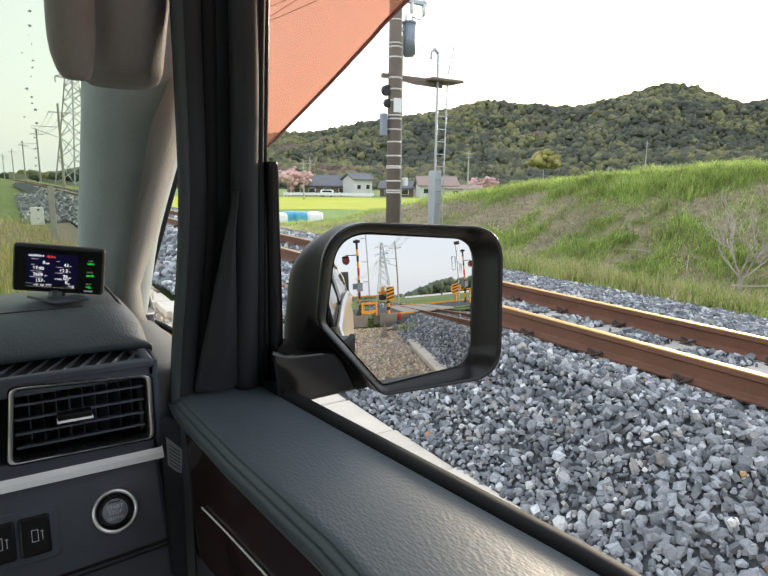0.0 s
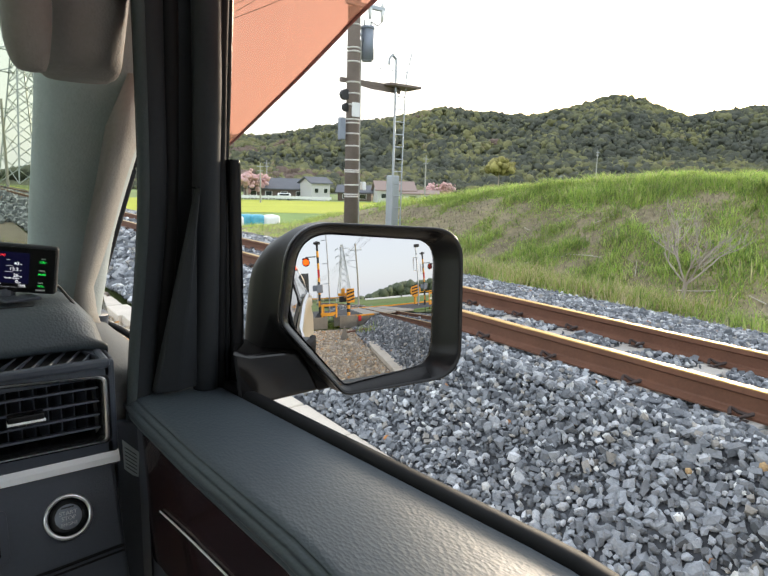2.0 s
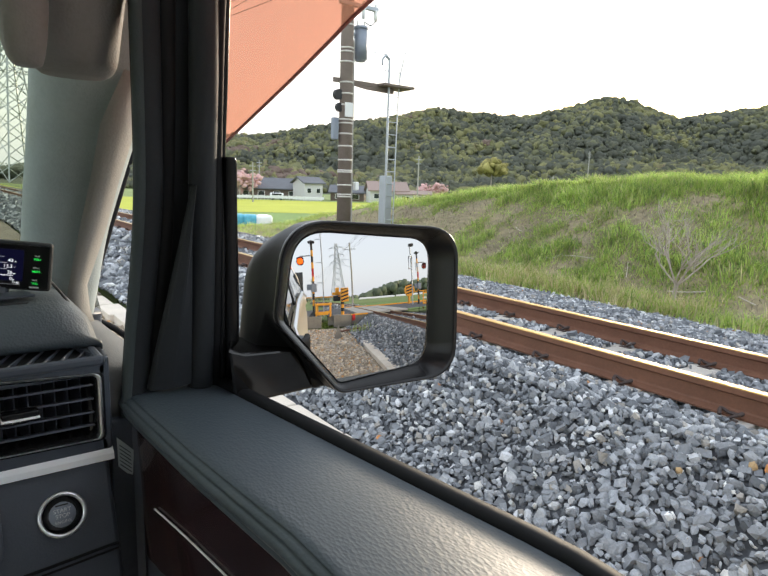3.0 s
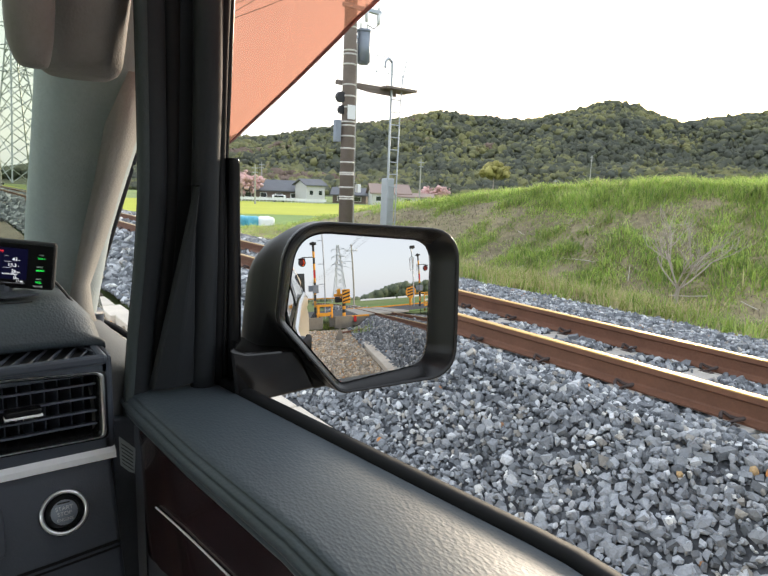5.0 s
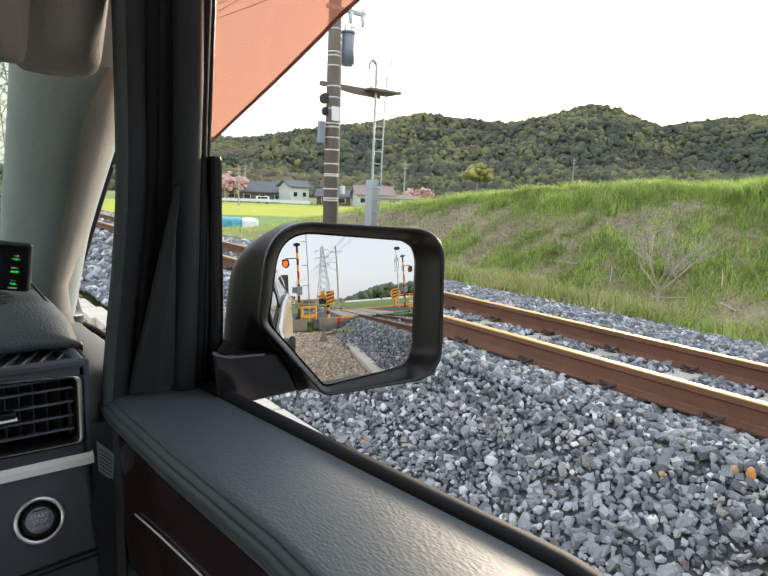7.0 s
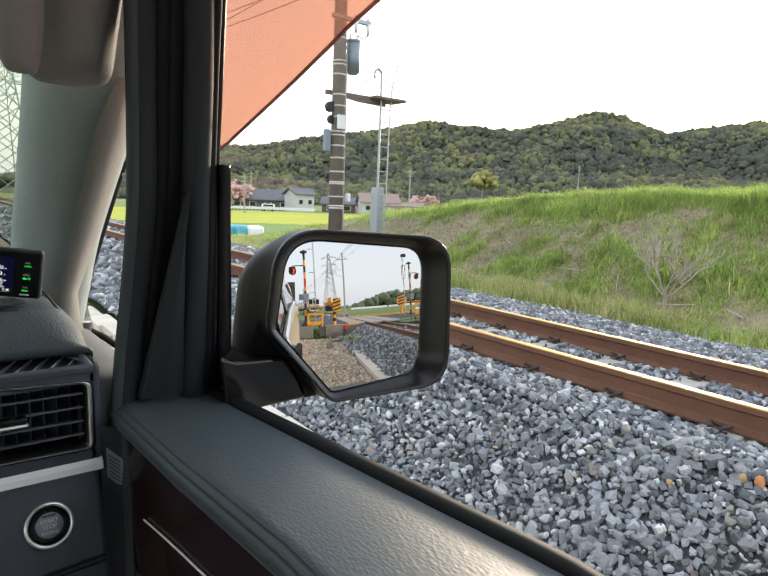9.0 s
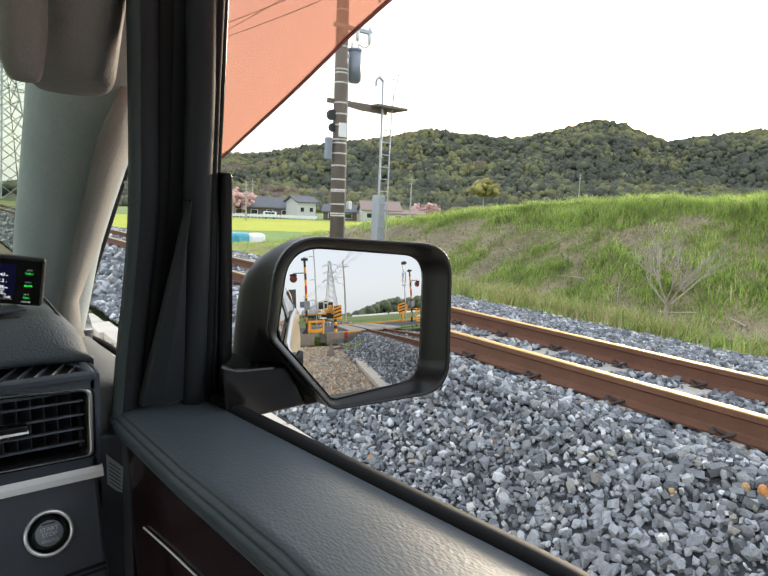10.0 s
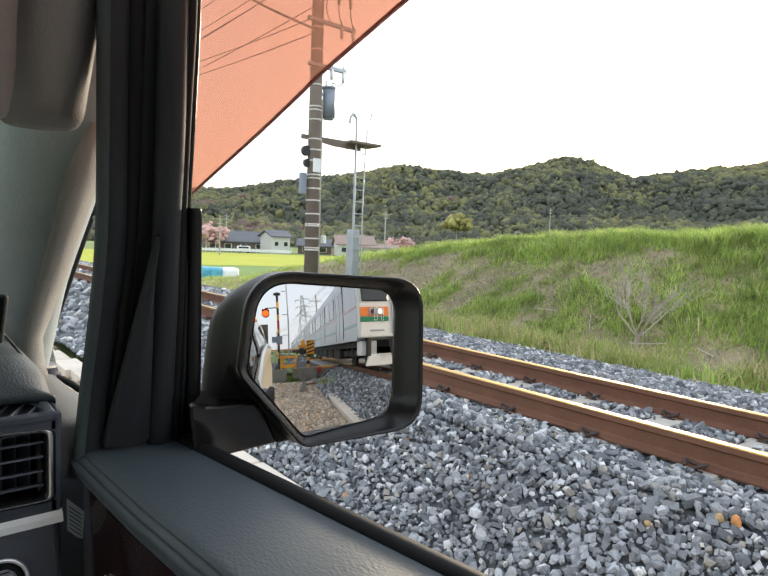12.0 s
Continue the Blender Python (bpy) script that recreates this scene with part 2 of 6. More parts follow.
M = {
    "ground": mat("field grass", (0.19, 0.25, 0.075), 0.95, var=0.35, scale=0.05, fine=1.5, bump=0.6, bscale=3),
    "field": mat("rape field", (0.38, 0.41, 0.03), 0.95, var=0.15, scale=0.15, fine=2),
    "paddy": mat("young crop", (0.15, 0.25, 0.055), 0.95, var=0.25, scale=0.2, fine=3),
    "bank": mat("grassy bank soil", (0.27, 0.225, 0.135), 0.95, var=0.5, scale=0.7, fine=9, bump=0.8, bscale=6),
    "grass": mat("grass blades", (0.2, 0.33, 0.05), 0.7, var=0.45, scale=0.8, fine=3, island=0.14,
                 ramp=[(0, (0.38, 0.50, 0.12)), (0.34, (0.22, 0.34, 0.09)), (0.62, (0.49, 0.58, 0.17)), (0.86, (0.52, 0.48, 0.26))]),
    "dry": mat("dry grass", (0.42, 0.36, 0.2), 0.8, var=0.25, scale=1, fine=6, island=0.15,
               ramp=[(0, (0.60, 0.50, 0.29)), (0.5, (0.42, 0.44, 0.15)), (0.75, (0.26, 0.38, 0.06))]),
    "dead": mat("dead weeds", (0.3, 0.25, 0.18), 0.9, var=0.3, scale=1.2, fine=6, island=0.25,
                ramp=[(0, (0.30, 0.25, 0.185)), (0.35, (0.22, 0.185, 0.14)), (0.6, (0.37, 0.32, 0.24)), (0.8, (0.22, 0.28, 0.10))]),
    "stick": mat("bleached wood", (0.52, 0.47, 0.40), 0.85, var=0.2, scale=4, fine=40),
    "stone": mat("ballast stone", (0.2, 0.21, 0.23), 0.9, var=0.25, scale=18, fine=120, island=0.3, bump=0.35, bscale=110,
                 ramp=[(0, (0.20, 0.212, 0.228)), (0.33, (0.315, 0.328, 0.345)), (0.55, (0.14, 0.15, 0.164)), (0.76, (0.47, 0.48, 0.495)), (0.91, (0.33, 0.31, 0.28)), (0.95, (0.60, 0.60, 0.585)), (0.996, (0.42, 0.22, 0.11))]),
    "piece": mat("loose ballast stone", (0.27, 0.284, 0.305), 0.92, var=0.25, scale=0.6, fine=4, spread=0.5, bump=0.35, bscale=4),
    "orange_stone": mat("rust coloured stone", (0.55, 0.24, 0.08), 0.8, var=0.25, scale=25, fine=120, bump=0.3),
    "ochre": mat("ochre stone", (0.48, 0.33, 0.17), 0.85, var=0.25, scale=25, fine=120, bump=0.3),
    # plain dark grey base, darker than the stone colours laid over it
    "bed": mat("dark ballast bed", (0.085, 0.09, 0.10), 0.95, var=0.4, scale=9, fine=45, bump=1.0, bscale=28),
    "gravel": mat("brown gravel", (0.4, 0.33, 0.25), 0.85, var=0.25, scale=12, fine=60, island=0.3,
                  ramp=[(0, (0.52, 0.42, 0.30)), (0.3, (0.34, 0.285, 0.225)), (0.55, (0.60, 0.53, 0.43)), (0.78, (0.42, 0.385, 0.34)), (0.93, (0.60, 0.33, 0.14))]),
    "gravel_bed": mat("gravel dust", (0.26, 0.215, 0.16), 0.95, var=0.35, scale=3, fine=40, bump=0.9, bscale=30),
    "concrete": mat("weathered concrete", (0.40, 0.385, 0.35), 0.9, var=0.2, scale=4, fine=60, bump=0.3, bscale=80),
    "old_concrete": mat("stained old concrete", (0.23, 0.21, 0.18), 0.92, var=0.3, scale=3, fine=40, bump=0.4, bscale=50),
    "pale_green": mat("faded green line", (0.30, 0.42, 0.38), 0.45, metal=0.3, var=0.05),
    "pale_red": mat("faded red line", (0.58, 0.42, 0.42), 0.45, metal=0.3, var=0.05),
    "kerb": mat("pale kerb concrete", (0.64, 0.57, 0.48), 0.85, var=0.12, scale=5, fine=70, bump=0.25, bscale=90, spread=0.06),
    "asphalt": mat("asphalt", (0.075, 0.078, 0.085), 0.85, var=0.2, scale=2, fine=80, bump=0.4, bscale=120),
    "rust": mat("rusty rail steel", (0.18, 0.083, 0.049), 0.72, metal=0.15, var=0.22, scale=6, fine=70, bump=0.2, bscale=140),
    # golden sky glow reflected off the rail tops is put into the base colour
    "polished": mat("polished rail head tinted by golden glint", (0.42, 0.27, 0.09), 0.42, metal=1.0, var=0.1, scale=5, fine=60),
    "clip": mat("rusty clip steel", (0.07, 0.05, 0.045), 0.7, metal=0.3, var=0.25, scale=20, fine=120),
    "sleeper": mat("sleeper concrete", (0.45, 0.42, 0.38), 0.9, var=0.15, scale=7, fine=80, bump=0.3, spread=0.1),
    "steel": mat("galvanised steel", (0.42, 0.45, 0.48), 0.45, metal=0.6, var=0.1, scale=3, fine=50),
    "pole": mat("grey brown pole", (0.20, 0.16, 0.135), 0.85, var=0.2, scale=3, fine=50, bump=0.2),
    "band": mat("pale band", (0.6, 0.57, 0.52), 0.6, var=0.1),
    "drum": mat("grey painted steel", (0.25, 0.28, 0.33), 0.5, metal=0.2, var=0.08),
    "wire": mat("black cable", (0.03, 0.03, 0.03), 0.6, var=0.05),
    "yellow": mat("yellow paint", (0.80, 0.36, 0.03), 0.5, var=0.12, scale=6),
    "black": mat("black paint", (0.02, 0.02, 0.022), 0.5, var=0.1),
    "white": mat("white paint", (0.8, 0.8, 0.78), 0.55, var=0.06),
    "red": mat("red paint", (0.6, 0.03, 0.03), 0.5, var=0.08),
    "lens_off": mat("dark red lens", (0.12, 0.008, 0.01), 0.25, var=0.05),
    "lens_on": glow("lit red lens", (1.0, 0.10, 0.01), 1.6),
    "headlight": glow("lit headlight", (1.0, 0.80, 0.42), 3.0),
    "train": mat("brushed stainless steel", (0.52, 0.54, 0.57), 0.42, metal=0.55, var=0.06, scale=0.8, fine=40),
    "train_white": mat("cream white paint", (0.74, 0.73, 0.70), 0.45, var=0.05),
    "train_orange": mat("orange stripe", (0.80, 0.22, 0.04), 0.45, var=0.05),
    "train_green": mat("green stripe", (0.02, 0.22, 0.10), 0.45, var=0.05),
    "train_door": mat("beige door", (0.55, 0.48, 0.38), 0.5, var=0.06),
    "under": mat("dusty underframe", (0.05, 0.045, 0.042), 0.8, metal=0.2, var=0.3, scale=3, fine=30),
    "dark_glass": mat("dark window glass", (0.02, 0.025, 0.03), 0.06, var=0.05, coat=0.5),
    "bark": mat("grey bark", (0.42, 0.36, 0.30), 0.9, var=0.2, scale=6, fine=60),
    "forest": mat("wooded hillside", (0.09, 0.10, 0.06), 0.95, var=0.4, scale=0.03, fine=0.3),
    "trees": mat("spring woods", (0.06, 0.09, 0.03), 0.95, var=0.3, scale=0.02, fine=0.9, island=0.15, bump=1.0, bscale=0.6,
                 ramp=[(0, (0.066, 0.078, 0.052)), (0.34, (0.082, 0.09, 0.062)), (0.58, (0.10, 0.115, 0.06)), (0.76, (0.15, 0.165, 0.07)), (0.91, (0.20, 0.205, 0.085)), (0.972, (0.16, 0.12, 0.105))]),
    # paler grey-green than the other plain trees: distance haze put into the colour
    "farwood": mat("far wood paled for haze", (0.15, 0.18, 0.12), 0.95, var=0.35, scale=0.08, fine=0.6, island=0.15),
    "hillwood": woodland("hillside woods"),
    "pink": mat("cherry blossom", (0.62, 0.40, 0.38), 0.9, var=0.15, scale=0.8, fine=6, island=0.2),
    "tile": mat("roof tiles", (0.13, 0.135, 0.15), 0.7, var=0.15, scale=1, fine=8),
    "brown_roof": mat("brown roof", (0.30, 0.22, 0.19), 0.7, var=0.12),
    "wall": mat("plaster wall", (0.62, 0.61, 0.59), 0.85, var=0.08),
    "wood_wall": mat("dark timber wall", (0.16, 0.12, 0.10), 0.85, var=0.15),
    "blue": mat("blue plastic sheet", (0.10, 0.40, 0.52), 0.5, var=0.3, scale=0.8, fine=4),
    "pad": leather("black soft trim", (0.056, 0.071, 0.083), 0.5),
    "plastic": mat("dark grey plastic", (0.063, 0.073, 0.094), 0.42, var=0.08, scale=20, fine=300, bump=0.08, bscale=600),
    "rubber": mat("black rubber", (0.010, 0.010, 0.011), 0.65, var=0.1),
    "frame": mat("charcoal frame trim", (0.027, 0.0295, 0.033), 0.6, var=0.08, scale=15, fine=200, bump=0.05, bscale=500),
    "gloss": mat("gloss black plastic", (0.012, 0.012, 0.013), 0.26, var=0.1, scale=30),
    "shell": mat("satin black mirror shell", (0.018, 0.018, 0.019), 0.42, var=0.12, scale=12, fine=150),
    "pillar": leather("grey pillar trim", (0.40, 0.45, 0.455), 0.85),
    # lit face of the grey pillar trim, its warm light put into the colour
    "beige": leather("beige lit face of pillar trim", (0.38, 0.36, 0.33), 0.85),
    "handle": leather("grey brown handle trim", (0.24, 0.225, 0.215), 0.6),
    "strip": leather("dark teal weatherstrip cloth", (0.05, 0.062, 0.064), 0.9),
    "cowl": leather("dark grey soft trim", (0.13, 0.13, 0.125), 0.7),
    "headliner": mat("grey headliner", (0.74, 0.74, 0.72), 0.95, var=0.08, fine=300, bump=0.1),
    "chrome": mat("bright chrome", (0.94, 0.95, 0.97), 0.3, metal=1.0, var=0.02),
    "satin": mat("satin silver trim", (0.95, 0.96, 0.97), 0.35, metal=0.0, var=0.05),
    "wood": mat("dark red wood veneer", (0.020, 0.007, 0.007), 0.25, var=0.5, scale=10, fine=60, coat=0.4),
    "cream": mat("champagne car paint", (0.72, 0.64, 0.49), 0.4, metal=0.0, var=0.03, coat=0.35),
    "mirror": mat("silvered glass", (0.555, 0.545, 0.54), 0.0, metal=1.0, var=0.0),
    "visor": clear("orange tinted acrylic", (0.67, 0.45, 0.37), 0.05, 0.14, 0.02),
    "piano": mat("polished black plastic", (0.010, 0.009, 0.009), 0.09, var=0.15, scale=25, fine=160),
    "visor_edge": mat("dark red acrylic edge", (0.42, 0.14, 0.12), 0.25, var=0.05),
    "pane": clear("clear glass", (0.77, 0.79, 0.71)),
    "screen": mat("display glass", (0.003, 0.003, 0.004), 0.3, var=0.02),
    "blue_lit": glow("screen background", (0.004, 0.004, 0.022), 0.3),
    "text_white": glow("white display text", (0.85, 0.86, 0.9), 0.5),
    "text_dim": glow("dim display text", (0.6, 0.61, 0.68), 0.22),
    "text_green": glow("green display text", (0.02, 0.9, 0.10), 0.5),
    "text_red": glow("red display text", (0.9, 0.04, 0.05), 0.5),
    "print": mat("light grey print", (0.72, 0.73, 0.75), 0.6, var=0.02),
    "paper": mat("pale sticker", (0.42, 0.47, 0.50), 0.6, var=0.05),
    "drop": clear("water drop", (0.6, 0.63, 0.62), 0.0, 0.0, 0.2),
}


M["gloss"].node_tree.nodes["Principled BSDF"].inputs["Specular IOR Level"].default_value = 0.35
for key in ("rubber", "frame", "shell"):
    M[key].node_tree.nodes["Principled BSDF"].inputs["Specular IOR Level"].default_value = 0.2
leafy(M["grass"], 0.62), leafy(M["dry"], 0.35), leafy(M["dead"], 0.2), leafy(M["hillwood"], 0.42)


# ---- building helpers ----
def mesh_of(name, verts, faces, smooth=False):
    me = bpy.data.meshes.new(name)
    me.from_pydata([tuple(v) for v in verts], [], faces)
    me.update()
    if smooth:
        me.polygons.foreach_set("use_smooth", [True] * len(me.polygons))
    return me


def part(name, bm, material, parent=None, label="", smooth=False):
    """Links a bmesh, or a mesh, as one object under a thing or part."""
    if isinstance(bm, bmesh.types.BMesh):
        me = bpy.data.meshes.new(name)
        bmesh.ops.recalc_face_normals(bm, faces=bm.faces)
        bm.to_mesh(me)
        bm.free()
        if smooth:
            me.polygons.foreach_set("use_smooth", [True] * len(me.polygons))
    else:
        me = bm
    if not me.materials:
        me.materials.append(M[material])
    ob = new(name, me)
    ob.parent = parent
    return tagged(ob, label) if label else ob


def thing(name, label, category, group="", kind="", at=(0, 0, 0)):
    ob = new(name)
    ob.location = at
    ob.empty_display_size = 0.1
    return tagged(ob, label, category, group, kind)


def box(size, at=(0, 0, 0), bevel=0.0, segs=2, turn=None):
    bm = bmesh.new()
    bmesh.ops.create_cube(bm, size=1)
    bmesh.ops.scale(bm, vec=size, verts=bm.verts)
    if bevel:
        bmesh.ops.bevel(bm, geom=bm.edges[:], offset=bevel, segments=segs, profile=0.5, affect="EDGES")
    if turn:
        bmesh.ops.transform(bm, matrix=turn, verts=bm.verts)
    bmesh.ops.translate(bm, vec=at, verts=bm.verts)
    return bm


def rod(p, q, r, r2=None, n=10, cap=True):
    p, q = Vector(p), Vector(q)
    bm = bmesh.new()
    bmesh.ops.create_cone(bm, cap_ends=cap, segments=n, radius1=r, radius2=r if r2 is None else r2, depth=(q - p).length)
    m = Matrix.Translation((p + q) / 2) @ (q - p).to_track_quat("Z", "Y").to_matrix().to_4x4()
    bmesh.ops.transform(bm, matrix=m, verts=bm.verts)
    return bm


def join(*bms):
    out = bmesh.new()
    for b in bms:
        me = bpy.data.meshes.new("tmp")
        b.to_mesh(me)
        out.from_mesh(me)
        b.free()
        bpy.data.meshes.remove(me)
    return out


def slab(points, ext, bevel=0.0, segs=2):
    """A flat outline pushed through by ext, edges rounded."""
    bm = bmesh.new()
    f = bm.faces.new([bm.verts.new(p) for p in points])
    g = bmesh.ops.extrude_face_region(bm, geom=[f])
    bmesh.ops.translate(bm, vec=ext, verts=[v for v in g["geom"] if isinstance(v, bmesh.types.BMVert)])
    bmesh.ops.recalc_face_normals(bm, faces=bm.faces)
    if bevel:
        bmesh.ops.bevel(bm, geom=bm.edges[:], offset=bevel, segments=segs, profile=0.5, affect="EDGES")
    return bm


def smoothed(path, steps=6):
    """Catmull-Rom through the points."""
    p = [Vector(q) for q in path]
    p = [2 * p[0] - p[1], *p, 2 * p[-1] - p[-2]]
    out = []
    for i in range(1, len(p) - 2):
        for k in range(steps):
            t = k / steps
            out.append(0.5 * ((2 * p[i]) + (p[i + 1] - p[i - 1]) * t + (2 * p[i - 1] - 5 * p[i] + 4 * p[i + 1] - p[i + 2]) * t * t
                              + (3 * p[i] - p[i - 1] - 3 * p[i + 1] + p[i + 2]) * t ** 3))
    return out + [p[-2]]


def rings(ring_list, closed=True, caps=True):
    """A skin over rings of equal length."""
    bm = bmesh.new()
    rows = [[bm.verts.new(v) for v in r] for r in ring_list]
    n = len(rows[0])
    for r, s in zip(rows, rows[1:]):
        for i in range(n if closed else n - 1):
            bm.faces.new((r[i], r[(i + 1) % n], s[(i + 1) % n], s[i]))
    if caps and closed:
        bm.faces.new(rows[0][::-1]), bm.faces.new(rows[-1])
    return bm


def rib(path, rx, ry, n=14, power=2.0):
    """An upright rounded strip: oval sections in the level plane along a path. rx, ry: numbers or (start, end)."""
    pts = smoothed(path)
    rr = []
    for k, p in enumerate(pts):
        t = k / (len(pts) - 1)
        ax = rx if isinstance(rx, float) else float(np.interp(t, np.linspace(0, 1, len(rx)), rx))
        ay = ry if isinstance(ry, float) else float(np.interp(t, np.linspace(0, 1, len(ry)), ry))
        ring = []
        for i in range(n):
            c, s = math.cos(i * math.tau / n), math.sin(i * math.tau / n)
            ring.append((p.x + ax * math.copysign(abs(c) ** (2 / power), c), p.y + ay * math.copysign(abs(s) ** (2 / power), s), p.z))
        rr.append(ring)
    return rings(rr)


def tube(path, r, n=8, steps=6, smooth=True):
    pts = smoothed(path, steps) if smooth else [Vector(p) for p in path]
    rr = []
    for k, p in enumerate(pts):
        d = (pts[min(k + 1, len(pts) - 1)] - pts[max(k - 1, 0)]).normalized()
        up = Vector((0, 0, 1)) if abs(d.z) < 0.95 else Vector((1, 0, 0))
        x = d.cross(up).normalized()
        y = x.cross(d)
        rr.append([p + r * (math.cos(i * math.tau / n) * x + math.sin(i * math.tau / n) * y) for i in range(n)])
    return rings(rr)


def rounded(corners, steps=7):
    """Outline with rounded corners. corners: (u, v, radius)."""
    out, n = [], len(corners)
    for i in range(n):
        p, a, b = (Vector(corners[j % n][:2]) for j in (i, i - 1, i + 1))
        d1, d2, r = (a - p).normalized(), (b - p).normalized(), corners[i][2]
        ang = math.acos(max(-1, min(1, d1.dot(d2))))
        cut = r / math.tan(ang / 2)
        s, e = p + d1 * cut, p + d2 * cut
        for k in range(steps + 1):
            t = k / steps
            q = (1 - t) ** 2 * s + 2 * t * (1 - t) * p + t * t * e
            out.append((q.x, q.y))
    return out


def writing(text, size, m, material, parent=None, name="lettering", label="", bold=0.0, align="LEFT"):
    cu = bpy.data.curves.new(name, "FONT")
    cu.body, cu.size, cu.extrude, cu.offset, cu.align_x = text, size, 0.0001, bold, align
    tmp = bpy.data.objects.new(name, cu)
    me = bpy.data.meshes.new_from_object(tmp)
    bpy.data.objects.remove(tmp)
    me.transform(m)
    me.materials.clear()
    return part(name, me, material, parent, label)


def fnoise(x, y, s=1.0, seed=0.0):
    return noise.noise(Vector((x * s, y * s, seed)))


# ---- the land ----
RAIL_L, RAIL_R, TOP_L, TOP_R = 3.29, 4.357, 0.50, 0.435
PITCH = 0.6


def bend(y):
    """How far the track swings to the left of its straight line."""
    return -0.02 * y - 0.0009 * y * y if y < 0 else -0.00012 * y * y


def smoothstep(t):
    t = max(0.0, min(1.0, t))
    return t * t * (3 - 2 * t)


def dip(x, y):
    """The farmland ahead lies lower than the railway."""
    return -1.66 * smoothstep((x - 7.5) / 7) * smoothstep((y - 16) / 11)


def sheet(xs, ys, height):
    verts = [(x, y, height(x, y)) for y in ys for x in xs]
    n = len(xs)
    faces = [(j * n + i, j * n + i + 1, (j + 1) * n + i + 1, (j + 1) * n + i) for j in range(len(ys) - 1) for i in range(n - 1)]
    return verts, faces


def build_ground():
    xs = sorted({s * d for d in (0, 10, 25, 60, 120, 250, 500, 1000, 2000, 3500) for s in (-1, 1)})
    gx, gy = sorted({*xs, *np.arange(6, 24, 1.5).tolist()}), sorted({*xs, *np.arange(14, 34, 1.5).tolist()})
    v, f = sheet(gx, gy, lambda x, y: -0.38 + dip(x, y))
    tagged(part("ground", mesh_of("ground", v, f), "ground"), "flat green farmland under a hazy spring sky", "ground", kind="structure")
    # gravel pad beside the track
    v, f = sheet(np.arange(-7, 1.81, 0.2), np.arange(-12.4, 30, 0.4), lambda x, y: -0.2 + 0.02 * fnoise(x, y, 1.3) - 0.25 * smoothstep((-4.5 - x) / 2.5) - 0.2 * smoothstep((y - 24) / 6))
    tagged(part("gravel_ground", mesh_of("gravel_ground", v, f, True), "gravel_bed"), "pale brown gravel lay-by beside the railway", "gravel", kind="structure")


def ballast_z(x, y):
    """Cross-section of the stone bed."""
    u = x - bend(y)
    lump = 0.03 * fnoise(x, y, 1.7, 3) + 0.012 * fnoise(x, y, 6, 5)
    if u < 2.75:
        return -0.13 + 0.48 * smoothstep((u - 1.9) / 0.98) + lump
    if u < 3.12:
        return 0.35 + 0.01 * math.sin((u - 2.75) * 8) + lump * 0.6
    if u < 4.95:
        return 0.322 - 0.065 * (u - 2.75) / 2.2 + lump * 0.3
    return 0.262 - 0.3 * smoothstep((u - 4.95) / 2.6) + lump


def bank_z(x, y):
    top = float(np.interp(y, [-14, -4, 2, 5, 9, 12, 15.5, 20, 24, 30], [-0.4, 1.3, 1.86, 1.74, 1.50, 1.28, 0.9, 0.1, -0.45, -0.6]))
    foot = -0.05 - 0.33 * smoothstep((y - 14) / 12) - 0.3 * smoothstep((-y - 3) / 8)
    rise = smoothstep((x - 7.8) / 4.4)
    fall = smoothstep((x - 14.5) / 7)
    z = foot + (top - foot) * rise
    z += (0.12 * fnoise(x, y, 0.55, 1) + 0.06 * fnoise(x, y, 1.6, 2)) * smoothstep((x - 6.8) / 2)
    return z * (1 - fall) - 0.45 * fall + dip(x, y) * (0.35 + 0.65 * smoothstep((y - 20) / 8))


def build_beds():
    ys = np.concatenate([np.arange(-90, -16, 2), np.arange(-16, 12, 0.12), np.arange(12, 120, 2)])
    us = np.concatenate([np.arange(1.9, 7.2, 0.1), [7.5]])
    verts, faces = sheet(us, ys, lambda x, y: 0)
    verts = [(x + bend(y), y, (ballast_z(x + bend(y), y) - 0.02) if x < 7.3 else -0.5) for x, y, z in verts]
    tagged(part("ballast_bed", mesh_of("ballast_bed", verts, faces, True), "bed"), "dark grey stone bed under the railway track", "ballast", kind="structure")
    v, f = sheet(np.arange(6.6, 23, 0.3), np.arange(-16, 32, 0.3), bank_z)
    tagged(part("bank", mesh_of("bank", v, f, True), "bank"), "earth bank overgrown with fresh green grass", "bank", kind="structure")



def ico(sub):
    bm = bmesh.new()
    bmesh.ops.create_icosphere(bm, subdivisions=sub, radius=1)
    v = np.array([p.co[:] for p in bm.verts])
    f = np.array([[q.index for q in p.verts] for p in bm.faces])
    bm.free()
    return v, f


def block():
    v = np.array([(x, y, z) for x in (-1, 1) for y in (-1, 1) for z in (-1, 1)]) * 0.66
    f = np.array([(0, 1, 3), (0, 3, 2), (4, 6, 7), (4, 7, 5), (0, 4, 5), (0, 5, 1), (2, 3, 7), (2, 7, 6), (0, 2, 6), (0, 6, 4), (1, 5, 7), (1, 7, 3)])
    return v, f


def scatter(name, places, sizes, flat, rough, seed, sub=1, smooth=False, stretch=0.35):
    """Many lumps in one mesh: each a knocked-about ball or block, turned at random."""
    rs = np.random.RandomState(seed)
    bv, bf = ico(sub) if sub else block()
    n, k = len(places), len(bv)
    v = np.repeat(bv[None], n, 0) * (1 + rs.uniform(-rough, rough, (n, k, 1)))
